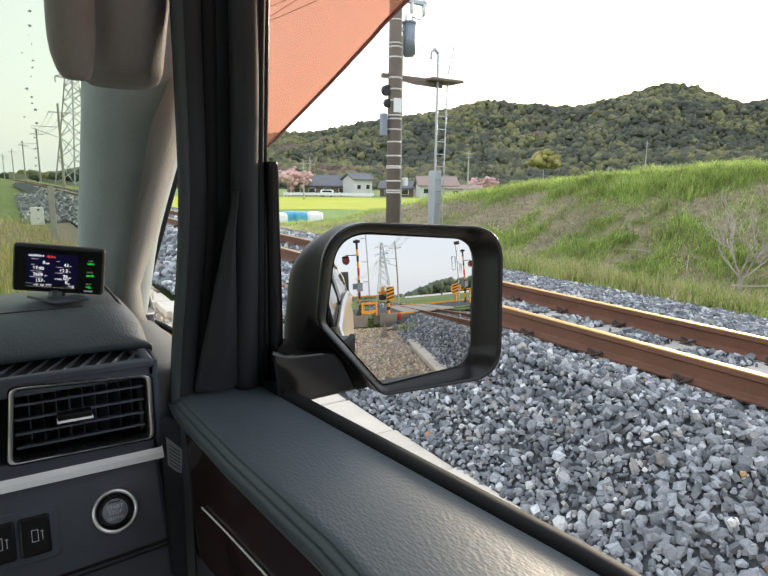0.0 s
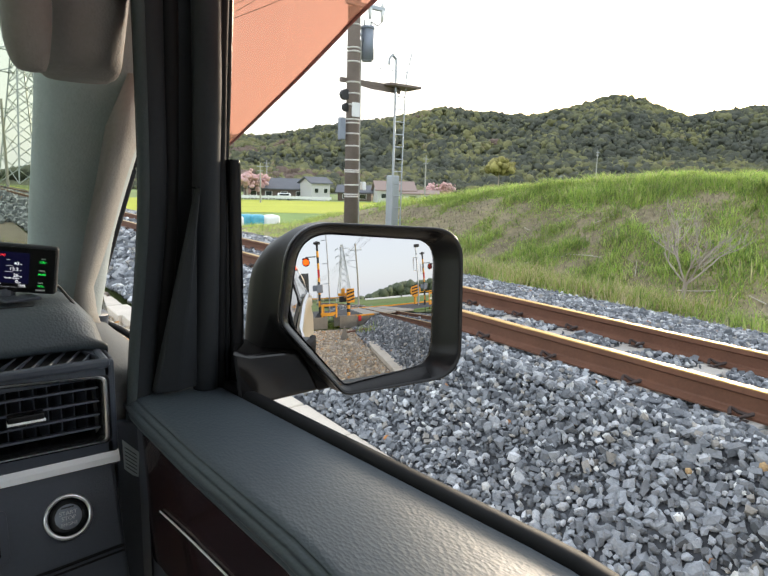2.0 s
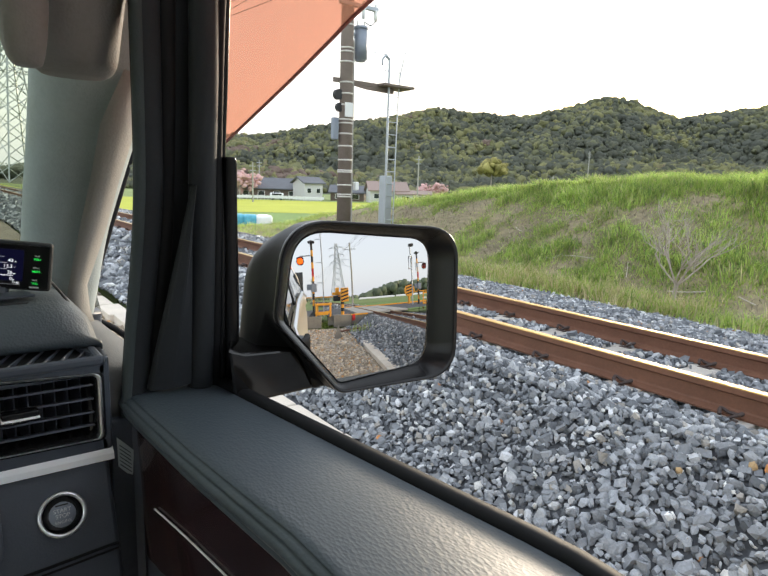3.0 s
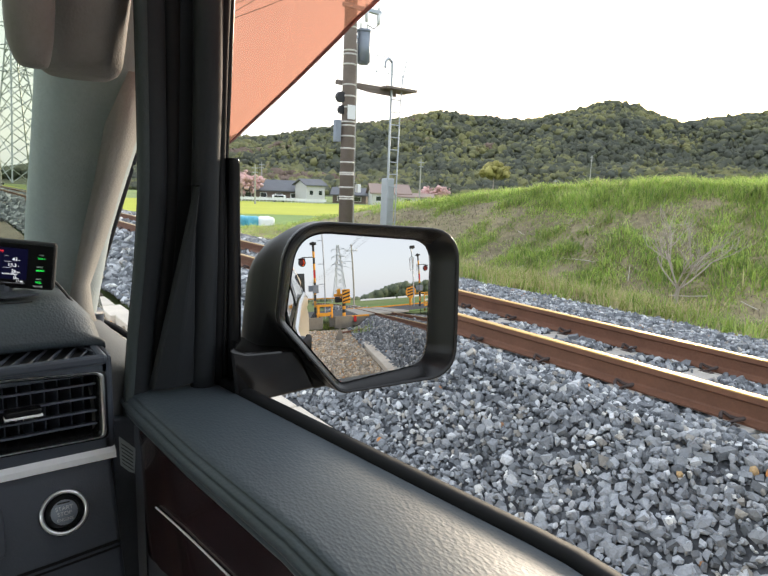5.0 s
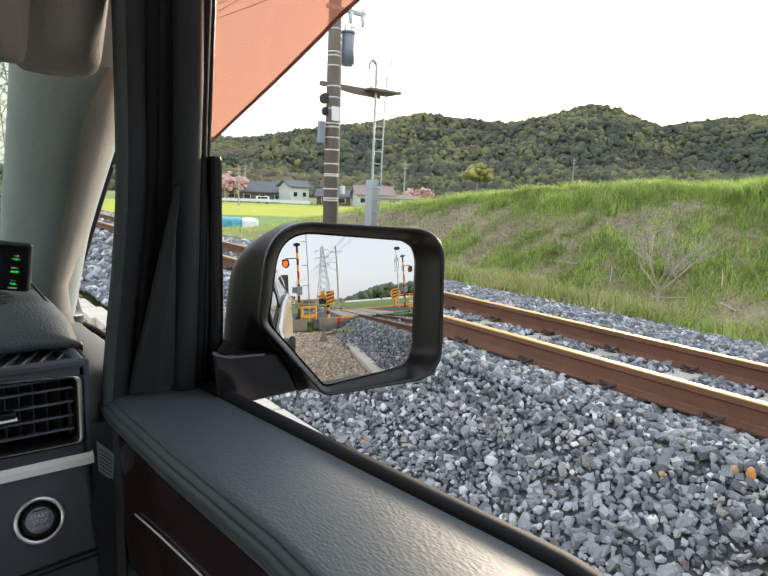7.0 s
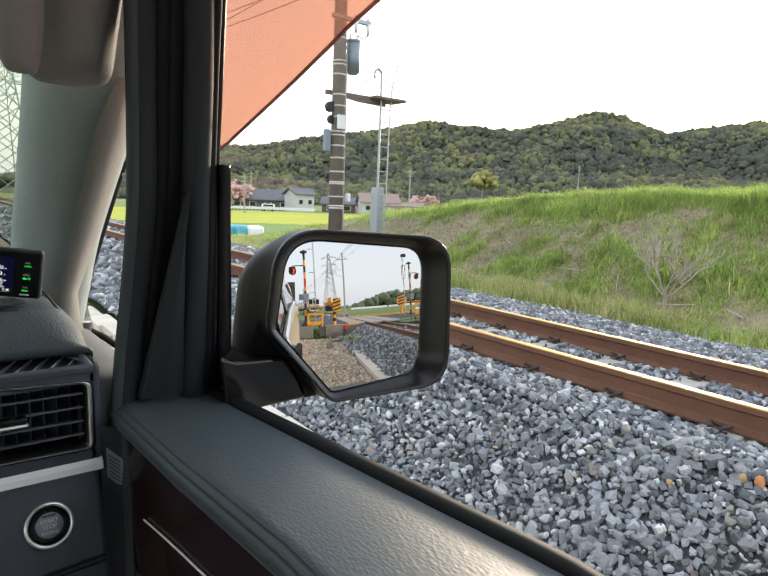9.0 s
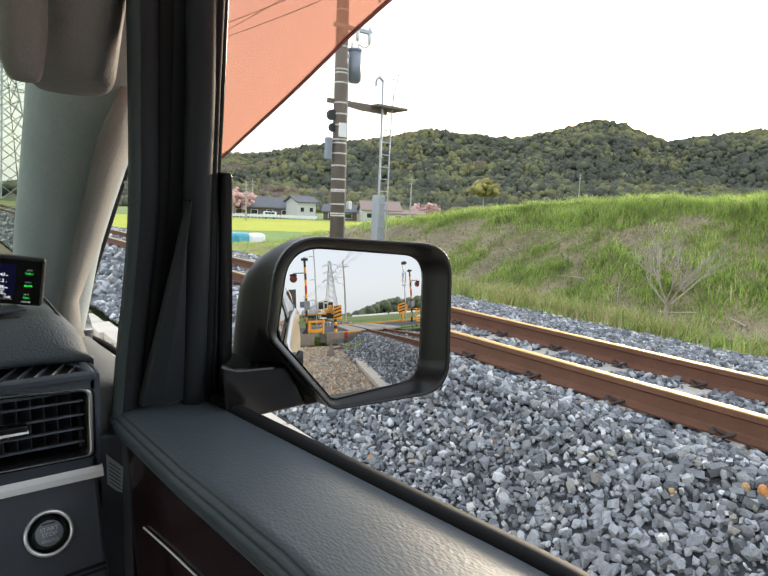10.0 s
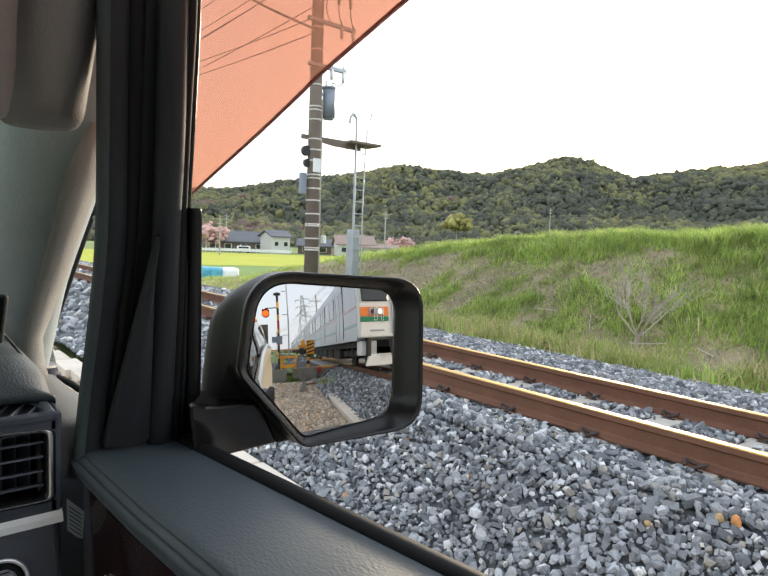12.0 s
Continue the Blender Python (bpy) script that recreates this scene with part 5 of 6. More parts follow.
    m2 = thing("mast", "tall grey steel mast beside the far signal", "mast", at=(7.5, -17.7, 0.2))
    part("shaft", rod((0, 0, 0), (0, 0, 4.6), 0.05, n=10), "steel", m2)
    part("top_box", box((0.4, 0.3, 0.2), (0.1, 0, 4.5), 0.03), "black", m2)
    d = thing("barrier_machine", "round orange and black striped barrier machine", "barrier machine", "barrier machines", at=(8.1, -20.2, 0.25))
    part("post", rod((0, 0, 0), (0, 0, 0.9), 0.12, n=10), "yellow", d)
    dd = part("disc", rod((0, 0.1, 1.25), (0, 0.2, 1.25), 0.5, n=24), "yellow", d)
    for k in range(4):
        z = 0.9 + k * 0.23
        part("stripe", slab([(-0.36, 0.205, z), (0.36, 0.205, z + 0.16), (0.36, 0.205, z + 0.27 if k < 3 else z + 0.2), (-0.36, 0.205, z + 0.11)], (0, 0.004, 0)), "black", dd)
    part("boom", rod((0.1, 0.1, 1.1), (5, 1.5, 1.1), 0.045, n=8), "yellow", d)
    f = thing("fence", "yellow and white crossing fence", "fence", at=(0, 0, 0))
    for k in range(5):
        part("post", rod((8.0 + k * 0.5, -16.6, 0.1), (8.0 + k * 0.5, -16.6, 1.3), 0.05, n=6), "yellow", f)
    for z in (0.5, 0.85, 1.2):
        part("rail", box((2.1, 0.06, 0.12), (9.0, -16.6, z), 0.01), "yellow" if z != 0.85 else "white", f)
    # long white greenhouses far across the fields
    for k, (x, y) in enumerate(((34, -150), (56, -143), (80, -134))):
        gh = thing("greenhouse", "long low white greenhouse across the fields", "greenhouse", "greenhouses", at=(x, y, -0.35))
        gh.rotation_euler = (0, 0, 0.3)
        part("cover", rings([[(x2, 2.5 * math.cos(q), 0.95 * math.sin(q)) for q in np.linspace(0, math.pi, 9)] for x2 in (-11, 11)], caps=True), "white", gh)
        part("end_door", box((0.06, 1.2, 0.8), (-11.05, 0, 0.4)), "steel", gh)


# ---- the train ----
def build_train():
    tr = thing("train", "stainless suburban electric train with orange and green stripes", "train")
    W, L, GAP = 1.475, 19.6, 0.5
    prof = lambda k: [(-W, 0.95), (-W, 1.1), (-W, 2.2), (-W + 0.02, 3.0), (-W + 0.08, 3.3), (-W + 0.28, 3.52), (-0.8, 3.66), (0, 3.7), (0.8, 3.66), (W - 0.28, 3.52),
                      (W - 0.08, 3.3), (W - 0.02, 3.0), (W, 2.2), (W, 1.1), (W, 0.95)]
    for c in range(4):
        y0 = -c * (L + GAP)
        car = part("train_car", rings([[(x, y, z) for x, z in prof(0)] for y in (y0 - (0.02 if c else 0.35), y0 - L)], caps=True), "train", tr)
        for s in (-1, 1):
            part("stripe", box((0.012, L - 0.5, 0.09), (s * (W + 0.004), y0 - L / 2 - 0.1, 1.40)), "pale_green", car)
            part("stripe", box((0.012, L - 0.5, 0.07), (s * (W + 0.004), y0 - L / 2 - 0.1, 1.93)), "pale_red", car)
            for k in range(4):
                y = y0 - 2.9 - k * 4.6
                part("side_door", join(box((0.02, 1.3, 1.85), (s * (W + 0.004), y, 2.0), 0.006), box((0.03, 0.03, 1.85), (s * (W + 0.008), y, 2.0))), "train", car)
                part("door_window", join(box((0.024, 0.4, 0.75), (s * (W + 0.006), y - 0.32, 2.4), 0.008), box((0.024, 0.4, 0.75), (s * (W + 0.006), y + 0.32, 2.4), 0.008)), "dark_glass", car)
                part("gap", join(box((0.026, 0.035, 1.9), (s * (W + 0.002), y - 0.67, 2.0)), box((0.026, 0.035, 1.9), (s * (W + 0.002), y + 0.67, 2.0))), "under", car)
                if k < 3:
                    part("window", join(box((0.022, 1.05, 0.8), (s * (W + 0.003), y - 1.75, 2.42), 0.01), box((0.022, 1.05, 0.8), (s * (W + 0.003), y - 2.9, 2.42), 0.01)), "dark_glass", car)
        part("underframe", join(box((2.5, L - 1, 0.25), (0, y0 - L / 2, 0.86), 0.02), *[box((2.3, 1.5, 0.5), (0, y0 - 5.2 - k * 1.9, 0.55), 0.04) for k in range(5)]), "under", car)
        for yb in (y0 - 2.9, y0 - L + 2.9):
            part("bogie", join(box((0.12, 2.6, 0.22), (-0.95, yb, 0.55), 0.04), box((0.12, 2.6, 0.22), (0.95, yb, 0.55), 0.04), box((2.0, 0.5, 0.3), (0, yb, 0.6), 0.05),
                               *[rod((sx * 0.95, yb + sy * 0.4, 0.45), (sx * 0.95, yb + sy * 0.4, 0.85), 0.14, n=10) for sx in (-1, 1) for sy in (-1, 1)]), "under", car)
            for dy in (-1.05, 1.05):
                part("wheelset", join(rod((-0.58, yb + dy, 0.43), (-0.46, yb + dy, 0.43), 0.43, n=20), rod((0.46, yb + dy, 0.43), (0.58, yb + dy, 0.43), 0.43, n=20), rod((-0.6, yb + dy, 0.43), (0.6, yb + dy, 0.43), 0.09, n=8)), "under", car)
        if c % 2 == 1:
            part("pantograph", join(rod((-0.5, y0 - 6, 3.75), (-0.4, y0 - 7, 4.4), 0.03, n=5), rod((0.5, y0 - 6, 3.75), (0.4, y0 - 7, 4.4), 0.03, n=5), rod((-0.4, y0 - 7, 4.4), (-0.3, y0 - 6, 4.9), 0.03, n=5),
                                    rod((0.4, y0 - 7, 4.4), (0.3, y0 - 6, 4.9), 0.03, n=5), rod((-0.7, y0 - 6, 4.92), (0.7, y0 - 6, 4.92), 0.03, n=5)), "under", car)
    # the cab front
    front = [(-W, 1.0), (W, 1.0), (W, 3.05), (W - 0.1, 3.36), (W - 0.4, 3.55), (0, 3.66), (-W + 0.4, 3.55), (-W + 0.1, 3.36), (-W, 3.05)]
    cab = part("cab_front", slab([(x, -0.36, z) for x, z in front], (0, 0.34, 0), 0.05, 3), "train_white", tr, "cream white cab front")
    y = -0.012
    for s in (-1, 1):
        part("windscreen", box((0.92, 0.03, 1.3), (s * 0.93, y, 2.66), 0.03), "dark_glass", cab, "dark cab window")
        part("orange_band", box((0.98, 0.024, 0.26), (s * 0.975, y, 1.72), 0.006), "train_orange", cab)
        part("green_band", box((0.98, 0.024, 0.13), (s * 0.975, y, 1.51), 0.006), "train_green", cab)
        bez = part("lamp_bezel", box((0.5, 0.04, 0.2), (s * 0.92, y + 0.012, 1.72), 0.02), "steel", cab)
        part("headlight", rod((s * 0.80, y + 0.03, 1.72), (s * 0.80, y + 0.05, 1.72), 0.062, n=16), "headlight", bez, "glowing headlight")
        part("tail_lamp", rod((s * 1.05, y + 0.03, 1.72), (s * 1.05, y + 0.05, 1.72), 0.065, n=16), "lens_off", bez, "unlit tail lamp")
        part("step_plate", box((0.5, 0.03, 0.05), (s * 0.9, y, 1.2), 0.01), "steel", cab)
        part("step_mount", box((0.12, 0.4, 0.5), (s * 1.15, -0.25, 0.75), 0.02), "under", cab)
    dr = part("end_door", box((0.66, 0.04, 2.05), (0, y, 2.17), 0.015), "train_door", cab, "beige end door")
    part("door_pane", box((0.46, 0.03, 0.85), (0, y + 0.015, 2.62), 0.03), "dark_glass", dr)
    part("door_frame", join(box((0.03, 0.06, 2.2), (-0.35, y, 2.2)), box((0.03, 0.06, 2.2), (0.35, y, 2.2))), "steel", cab)
    part("destination_box", box((0.7, 0.04, 0.26), (0, y, 3.42), 0.015), "dark_glass", cab)
    part("coupler", join(box((0.3, 0.5, 0.28), (0, 0.05, 0.88), 0.04), box((0.42, 0.25, 0.4), (0, -0.2, 0.86), 0.05), *[rod((x, 0.0, 0.95), (x * 0.8, 0.06, 0.5), 0.035, n=6) for x in (-0.5, -0.4, 0.4, 0.5)]), "under", tr)
    part("snow_plough", slab([(-1.25, -0.2, 0.22), (1.25, -0.2, 0.22), (1.15, -0.2, 0.55), (-1.15, -0.2, 0.55)], (0, 0.12, 0), 0.02), "train_white", tr)
    part("skirt", join(box((0.55, 0.5, 0.42), (-1.1, -0.5, 0.72), 0.04), box((0.55, 0.5, 0.42), (1.1, -0.5, 0.72), 0.04)), "train_white", tr)
    return tr


def train_pose(y):
    slope = math.degrees(math.atan((bend(y) - bend(y - 18)) / 18))
    return pose((RAIL_L + RAIL_R) / 2 + bend(y) + 0.06, y, (TOP_L + TOP_R) / 2 + 0.02, 0, 2.0, -slope)


# ---- the car ----
def frame_of(o, x, up):
    """Pose with its x and y axes along x and up, z towards the viewer."""
    x = Vector(x).normalized()
    z = x.cross(Vector(up)).normalized()
    y = z.cross(x)
    return Matrix(((x.x, y.x, z.x, o[0]), (x.y, y.y, z.y, o[1]), (x.z, y.z, z.z, o[2]), (0, 0, 0, 1)))


def plate(outline, z0, z1, bevel=0.0, segs=2):
    return slab([(u, v, z0) for u, v in outline], (0, 0, z1 - z0), bevel, segs)


def placed(bm, m):
    bmesh.ops.transform(bm, matrix=m, verts=bm.verts)
    return bm


def seal_x(y):
    return float(np.interp(y, [-3, -1, 0.1, 0.237, 0.326, 0.431, 0.648, 0.72], [0.17, 0.27, 0.352, 0.357, 0.344, 0.329, 0.298, 0.288]))


def build_mirror(car):
    m = frame_of((0.445, 0.59, 1.32), (0.975, -0.2222, 0), (0.0198, 0.0867, 0.996))
    mi = part("door_mirror", placed(plate(rounded([(-0.06, 0.08, 0.02), (-0.082, -0.008, 0.02), (-0.025, -0.08, 0.012), (0.08, -0.066, 0.03), (0.085, 0.07, 0.028)]), -0.03, -0.012), m), "black", car, "satin black door mirror")
    glass = rounded([(-0.074, 0.0885, 0.042), (-0.089, -0.0095, 0.014), (-0.025, -0.0865, 0.012), (0.088, -0.0715, 0.03), (0.094, 0.0775, 0.028)], 9)
    rows = []
    for k in range(1, 37):
        s = k / 36
        rows.append([(u * s, v * s, -((u * s) ** 2 + (v * s) ** 2) / (2 * 1.1)) for u, v in glass])
    bm = rings(rows, caps=False)
    c = bm.verts.new((0, 0, 0))
    bm.verts.ensure_lookup_table()
    n = len(glass)
    for i in range(n):
        bm.faces.new((c, bm.verts[i], bm.verts[(i + 1) % n]))
    placed(bm, m)
    bm.normal_update()
    for f in bm.faces:
        if f.normal.dot(m.col[2].to_3d()) < 0:
            f.normal_flip()
    me = bpy.data.meshes.new("mirror_glass")
    bm.to_mesh(me), bm.free()
    me.polygons.foreach_set("use_smooth", [True] * len(me.polygons))
    pane = part("mirror_glass", me, "mirror", mi, "convex silvered mirror glass")
    inv, rot = m.inverted(), m.to_3x3()
    pane.data.normals_split_custom_set_from_vertices([rot @ Vector(((inv @ v.co).x / 1.1, (inv @ v.co).y / 1.1, 1)).normalized() for v in pane.data.vertices])
    rim = rounded([(-0.092, 0.1015, 0.056), (-0.105, -0.008, 0.024), (-0.033, -0.094, 0.02), (0.118, -0.087, 0.042), (0.121, 0.092, 0.042)], 9)
    back = rounded([(-0.092, 0.1015, 0.060), (-0.107, -0.048, 0.012), (-0.03, -0.066, 0.012), (0.118, -0.087, 0.042), (0.121, 0.092, 0.042)], 9)

    def ring(outline, s, w, shift=(0, 0, 0), sv=1.0):
        return [m @ Vector((u * s, v * s * (sv if v > 0 else 1.0), w)) + Vector(shift) for u, v in outline]

    funnel = rings([ring(glass, 0.985, -0.006), ring(glass, 1.02, -0.004), ring(glass, 1.035, 0.002), ring(rim, 0.955, 0.016), ring(rim, 0.985, 0.020), ring(rim, 1.0, 0.017), ring(rim, 1.004, 0.010)], caps=False)
    part("bezel", funnel, "gloss", mi, "gloss black bezel", True)
    sh = rings([ring(rim, 1.002, 0.009), ring(rim, 1.01, -0.008, (-0.003, 0.002, 0)), ring(back, 1.0, -0.025, (-0.012, 0, 0), 0.975), ring(back, 0.975, -0.045, (-0.022, 0, 0), 0.92), ring(back, 0.93, -0.062, (-0.030, 0, 0), 0.84), ring(back, 0.86, -0.078, (-0.036, 0, 0), 0.74),
                ring(back, 0.74, -0.092, (-0.04, 0, 0), 0.70), ring(back, 0.55, -0.103, (-0.042, 0, 0), 0.6), ring(back, 0.3, -0.11, (-0.042, 0, 0), 0.6), ring(back, 0.03, -0.112, (-0.042, 0, 0))], caps=False)
    part("shell", sh, "shell", mi, "satin black plastic shell", True)
    arm = slab([(0.292, 0.608, 1.288), (0.312, 0.608, 1.281), (0.368, 0.608, 1.278), (0.376, 0.608, 1.270), (0.397, 0.608, 1.226), (0.335, 0.608, 1.224), (0.298, 0.608, 1.234)], (0.025, 0.06, 0.0), 0.004, 3)
    part("arm", arm, "piano", mi, "gloss black mirror foot")
    part("arm_cover", slab([(0.378, 0.607, 1.285), (0.392, 0.607, 1.225), (0.44, 0.607, 1.227), (0.40, 0.607, 1.285)], (0.03, 0.05, 0), 0.004, 3), "shell", mi)
    # blind spot lamp marks in the glass
    for k, (u, v, w, h) in enumerate(((0.066, 0.058, 0.0045, 0.0006), (0.066, 0.043, 0.0045, 0.0006), (0.0638, 0.0505, 0.0006, 0.0075), (0.0682, 0.0505, 0.0006, 0.0075), (0.0735, 0.0455, 0.0006, 0.005), (0.076, 0.0445, 0.0006, 0.005))):
        part("mark", placed(box((w, h * 2 if h < 0.001 else h * 2, 0.0002), (u, v, 0.0003 - (u * u + v * v) / 2.2)), m), "print", mi)


def build_door(car):
    ys = np.concatenate([[0.185], np.arange(0.2, 0.72, 0.03), [0.735]])

    def inner(y):
        return float(np.interp(y, [-1, 0.30, 0.35, 0.50, 0.638, 0.70, 0.735], [0.19, 0.2285, 0.2275, 0.2135, 0.2052, 0.2055, 0.213]))

    rr = []
    for y in ys:
        xs, xi = seal_x(y), inner(y)
        end = 0.006 * smoothstep((y - 0.68) / 0.055)
        pr = [(xs, 1.20), (xs, 1.233), (xs - 0.004, 1.2365), (xi + 0.030, 1.2395), (xi + 0.010, 1.2395), (xi + 0.006, 1.2388), (xi + 0.0025, 1.2365), (xi + 0.0015, 1.2345), (xi + 0.0035, 1.2333), (xi - 0.0005, 1.2325), (xi - 0.003, 1.230), (xi - 0.0042, 1.226), (xi - 0.0025, 1.2245), (xi - 0.0055, 1.2235), (xi - 0.0075, 1.220), (xi - 0.0075, 1.214),
              (xi - 0.007, 1.211), (xi - 0.004, 1.2085), (xi - 0.0065, 1.205), (xi - 0.005, 1.196), (xi + 0.004, 1.184), (xi + 0.012, 1.176), (xi + 0.03, 1.172)]
        rr.append([(x, y, (z if x > xi + 0.03 or z > 1.239 else 1.2395 - 0.5 * (1.2395 - z)) - end) for x, z in pr])
    door = part("door_trim", rings(rr, closed=False), "pad", car, "black padded door top with stitched seams", True)
    wood = rings([[(inner(y) + 0.004, y, 1.214), (inner(y) + 0.006, y, 1.15), (inner(y) + 0.007, y, 1.10), (inner(y) + 0.011, y, 1.0 + 0.30 * max(0, 0.74 - y) if y > 0.45 else 1.087)] for y in ys[:-2]], closed=False)
    part("wood_panel", wood, "wood", door, "dark red wood veneer panel", True)
    part("silver_line", tube([(inner(y) + 0.004, y, z) for y, z in ((0.60, 1.138), (0.556, 1.144), (0.512, 1.1492), (0.445, 1.153), (0.35, 1.155), (0.2, 1.156))], 0.0010, 6), "satin", door)
    part("lower_panel", rings([[(inner(y) + 0.010, y, 1.13), (inner(y) + 0.008, y, 0.95), (inner(y) - 0.01, y, 0.7)] for y in ys], closed=False), "plastic", door)
    part("window_seal", rings([[(seal_x(y) - 0.001, y, 1.225), (seal_x(y) - 0.001, y, 1.238), (seal_x(y) + 0.003, y, 1.2415), (seal_x(y) + 0.012, y, 1.2405), (seal_x(y) + 0.015, y, 1.236), (seal_x(y) + 0.015, y, 1.20)] for y in ys], closed=True), "rubber", door, "black rubber window seal", True)
    end = slab([(0.19, 0.72, 1.225), (0.235, 0.735, 1.225), (0.235, 0.735, 0.7), (0.19, 0.72, 0.7)], (0, 0.03, 0), 0.004)
    part("door_end", end, "plastic", door)
    part("door_edge", rings([[(0.212, 0.70, z), (0.205, 0.66, z), (0.212, 0.645, z), (0.225, 0.66, z)] for z in (0.75, 1.0, 1.19, 1.205)]), "plastic", door, smooth=False)
    part("end_face", slab([(0.186, 0.6565, 1.215), (0.226, 0.6565, 1.215), (0.222, 0.6565, 0.8), (0.186, 0.6565, 0.8)], (0, 0.012, 0), 0.002), "plastic", door)
    st = part("sticker", slab([(0.1915, 0.656, 1.197), (0.2075, 0.656, 1.179), (0.2055, 0.656, 1.152), (0.200, 0.656, 1.1555), (0.192, 0.656, 1.165)], (0, -0.0006, 0)), "paper", door, "pale printed sticker")
    for k in range(6):
        bar = slab([(0.1935, 0.6552, 1.189 - k * 0.0042), (0.2045, 0.6552, 1.1775 - k * 0.0042), (0.2045, 0.6552, 1.1762 - k * 0.0042), (0.1935, 0.6552, 1.1877 - k * 0.0042)], (0, -0.0002, 0))
        part("print_line", bar, "plastic", st)


def build_frame(car):
    """Black door frame with its seals, between quarter window and door window."""
    f = part("door_frame", rib([(0.251, 0.70, 1.20), (0.254, 0.665, 1.37), (0.253, 0.645, 1.45), (0.248, 0.62, 1.55), (0.239, 0.585, 1.68), (0.232, 0.56, 1.76)], 0.031, 0.025, power=3), "frame", car, "charcoal door frame", True)
    part("weatherstrip", rib([(0.211, 0.672, 1.20), (0.216, 0.655, 1.30), (0.2205, 0.64, 1.373), (0.2215, 0.62, 1.449), (0.2175, 0.598, 1.552), (0.211, 0.572, 1.66), (0.205, 0.55, 1.75)], 0.0135, 0.012), "frame", f, "soft black weatherstrip", True)
    part("weatherstrip", rib([(0.2025, 0.6660, 1.20), (0.2075, 0.6490, 1.30), (0.2120, 0.6340, 1.373), (0.2130, 0.6140, 1.449), (0.2090, 0.5920, 1.552), (0.2025, 0.5660, 1.66), (0.1965, 0.5440, 1.75)], 0.0055, 0.006), "strip", f, "soft dark teal weatherstrip", True)
    part("weatherstrip", rib([(0.230, 0.672, 1.23), (0.238, 0.640, 1.373), (0.238, 0.622, 1.449), (0.234, 0.597, 1.552), (0.228, 0.570, 1.66), (0.221, 0.547, 1.75)], 0.008, 0.009), "rubber", f, smooth=True)
    part("frame_rib", rib([(0.279, 0.655, 1.232), (0.272, 0.623, 1.375), (0.2665, 0.603, 1.452), (0.261, 0.578, 1.552), (0.253, 0.552, 1.66), (0.243, 0.53, 1.75)], 0.013, 0.012), "frame", f, "charcoal inner frame moulding", True)
    part("seal_lip", rib([(0.295, 0.655, 1.232), (0.287, 0.625, 1.375), (0.281, 0.603, 1.48), (0.274, 0.578, 1.56), (0.268, 0.552, 1.66), (0.256, 0.53, 1.75)], 0.0055, 0.006), "rubber", f, "black rubber window channel", True)
    part("seal_lip", rib([(0.304, 0.662, 1.222), (0.295, 0.632, 1.375), (0.2885, 0.612, 1.48), (0.282, 0.586, 1.56), (0.275, 0.56, 1.66), (0.263, 0.54, 1.75)], 0.0045, 0.008), "gloss", f, smooth=True)
    sail = rings([[(0.222 + t * 0.03, 0.657 - t * 0.065, 1.243 + t * 0.212), (0.2235 + t * 0.03, 0.645 - t * 0.06, 1.243 + t * 0.212), (0.245 + 0.0105 * t, 0.640 - t * 0.058, 1.243 + t * 0.212),
                   (0.268 - t * 0.0155, 0.648 - t * 0.06, 1.243 + t * 0.212), (0.27 - t * 0.0155, 0.66 - t * 0.06, 1.243 + t * 0.212)] for t in (0, 0.03, 0.25, 0.5, 0.75, 0.92, 1.0)])
    bmesh.ops.bevel(sail, geom=[e for e in sail.edges], offset=0.0015, segments=1, affect="EDGES")
    part("sail_cover", sail, "frame", f, "dark grey triangular corner cover")
    part("deflector_post", rib([(0.318, 0.668, 1.215), (0.309, 0.642, 1.33), (0.3005, 0.622, 1.42), (0.2945, 0.606, 1.472), (0.2925, 0.603, 1.482)], (0.009, 0.0055), 0.010, power=3.5), "gloss", f, "gloss black division bar", True)
    # far pillar
    pl = part("windscreen_pillar", rib([(0.203, 1.13, 1.20), (0.2035, 1.06, 1.28), (0.2045, 0.975, 1.385), (0.212, 0.86, 1.51), (0.216, 0.78, 1.60), (0.219, 0.69, 1.70), (0.215, 0.6, 1.77)], (0.052, 0.052, 0.054, 0.060, 0.064, 0.066, 0.066), (0.07, 0.07, 0.06), 28, 2.0), "pillar", car, "light grey fabric windscreen pillar", True)
    # added strip that stands for the window-lit face of the same pillar trim
    strip = [(0.2367, 0.753, 0.0289, 1.575), (0.2205, 0.803, 0.046, 1.52), (0.2176, 0.862, 0.0396, 1.454), (0.2117, 0.926, 0.039, 1.382), (0.2055, 0.9945, 0.030, 1.296), (0.2047, 1.0317, 0.040, 1.25), (0.2065, 1.0526, 0.047, 1.225)]
    part("pillar_edge", rings([[(x, y, z), (x + 0.5 * w, y + 0.006, z), (x + w, y + 0.023, z), (x + w, y + 0.05, z), (x + 0.3 * w, y + 0.05, z)] for x, y, w, z in ((0.068 + (x - 0.068) * 0.955, 0.042 + (y - 0.042) * 0.955, 0.955 * w, 1.462 + (z - 1.462) * 0.955) for x, y, w, z in strip)]), "beige", pl, "beige strip for the lit face of the pillar trim", True)
    part("pillar_foot", rib([(0.232, 1.10, 1.19), (0.232, 1.09, 1.235), (0.232, 1.083, 1.242)], 0.033, 0.04, 16, 3), "plastic", pl, "dark grey pillar foot", True)
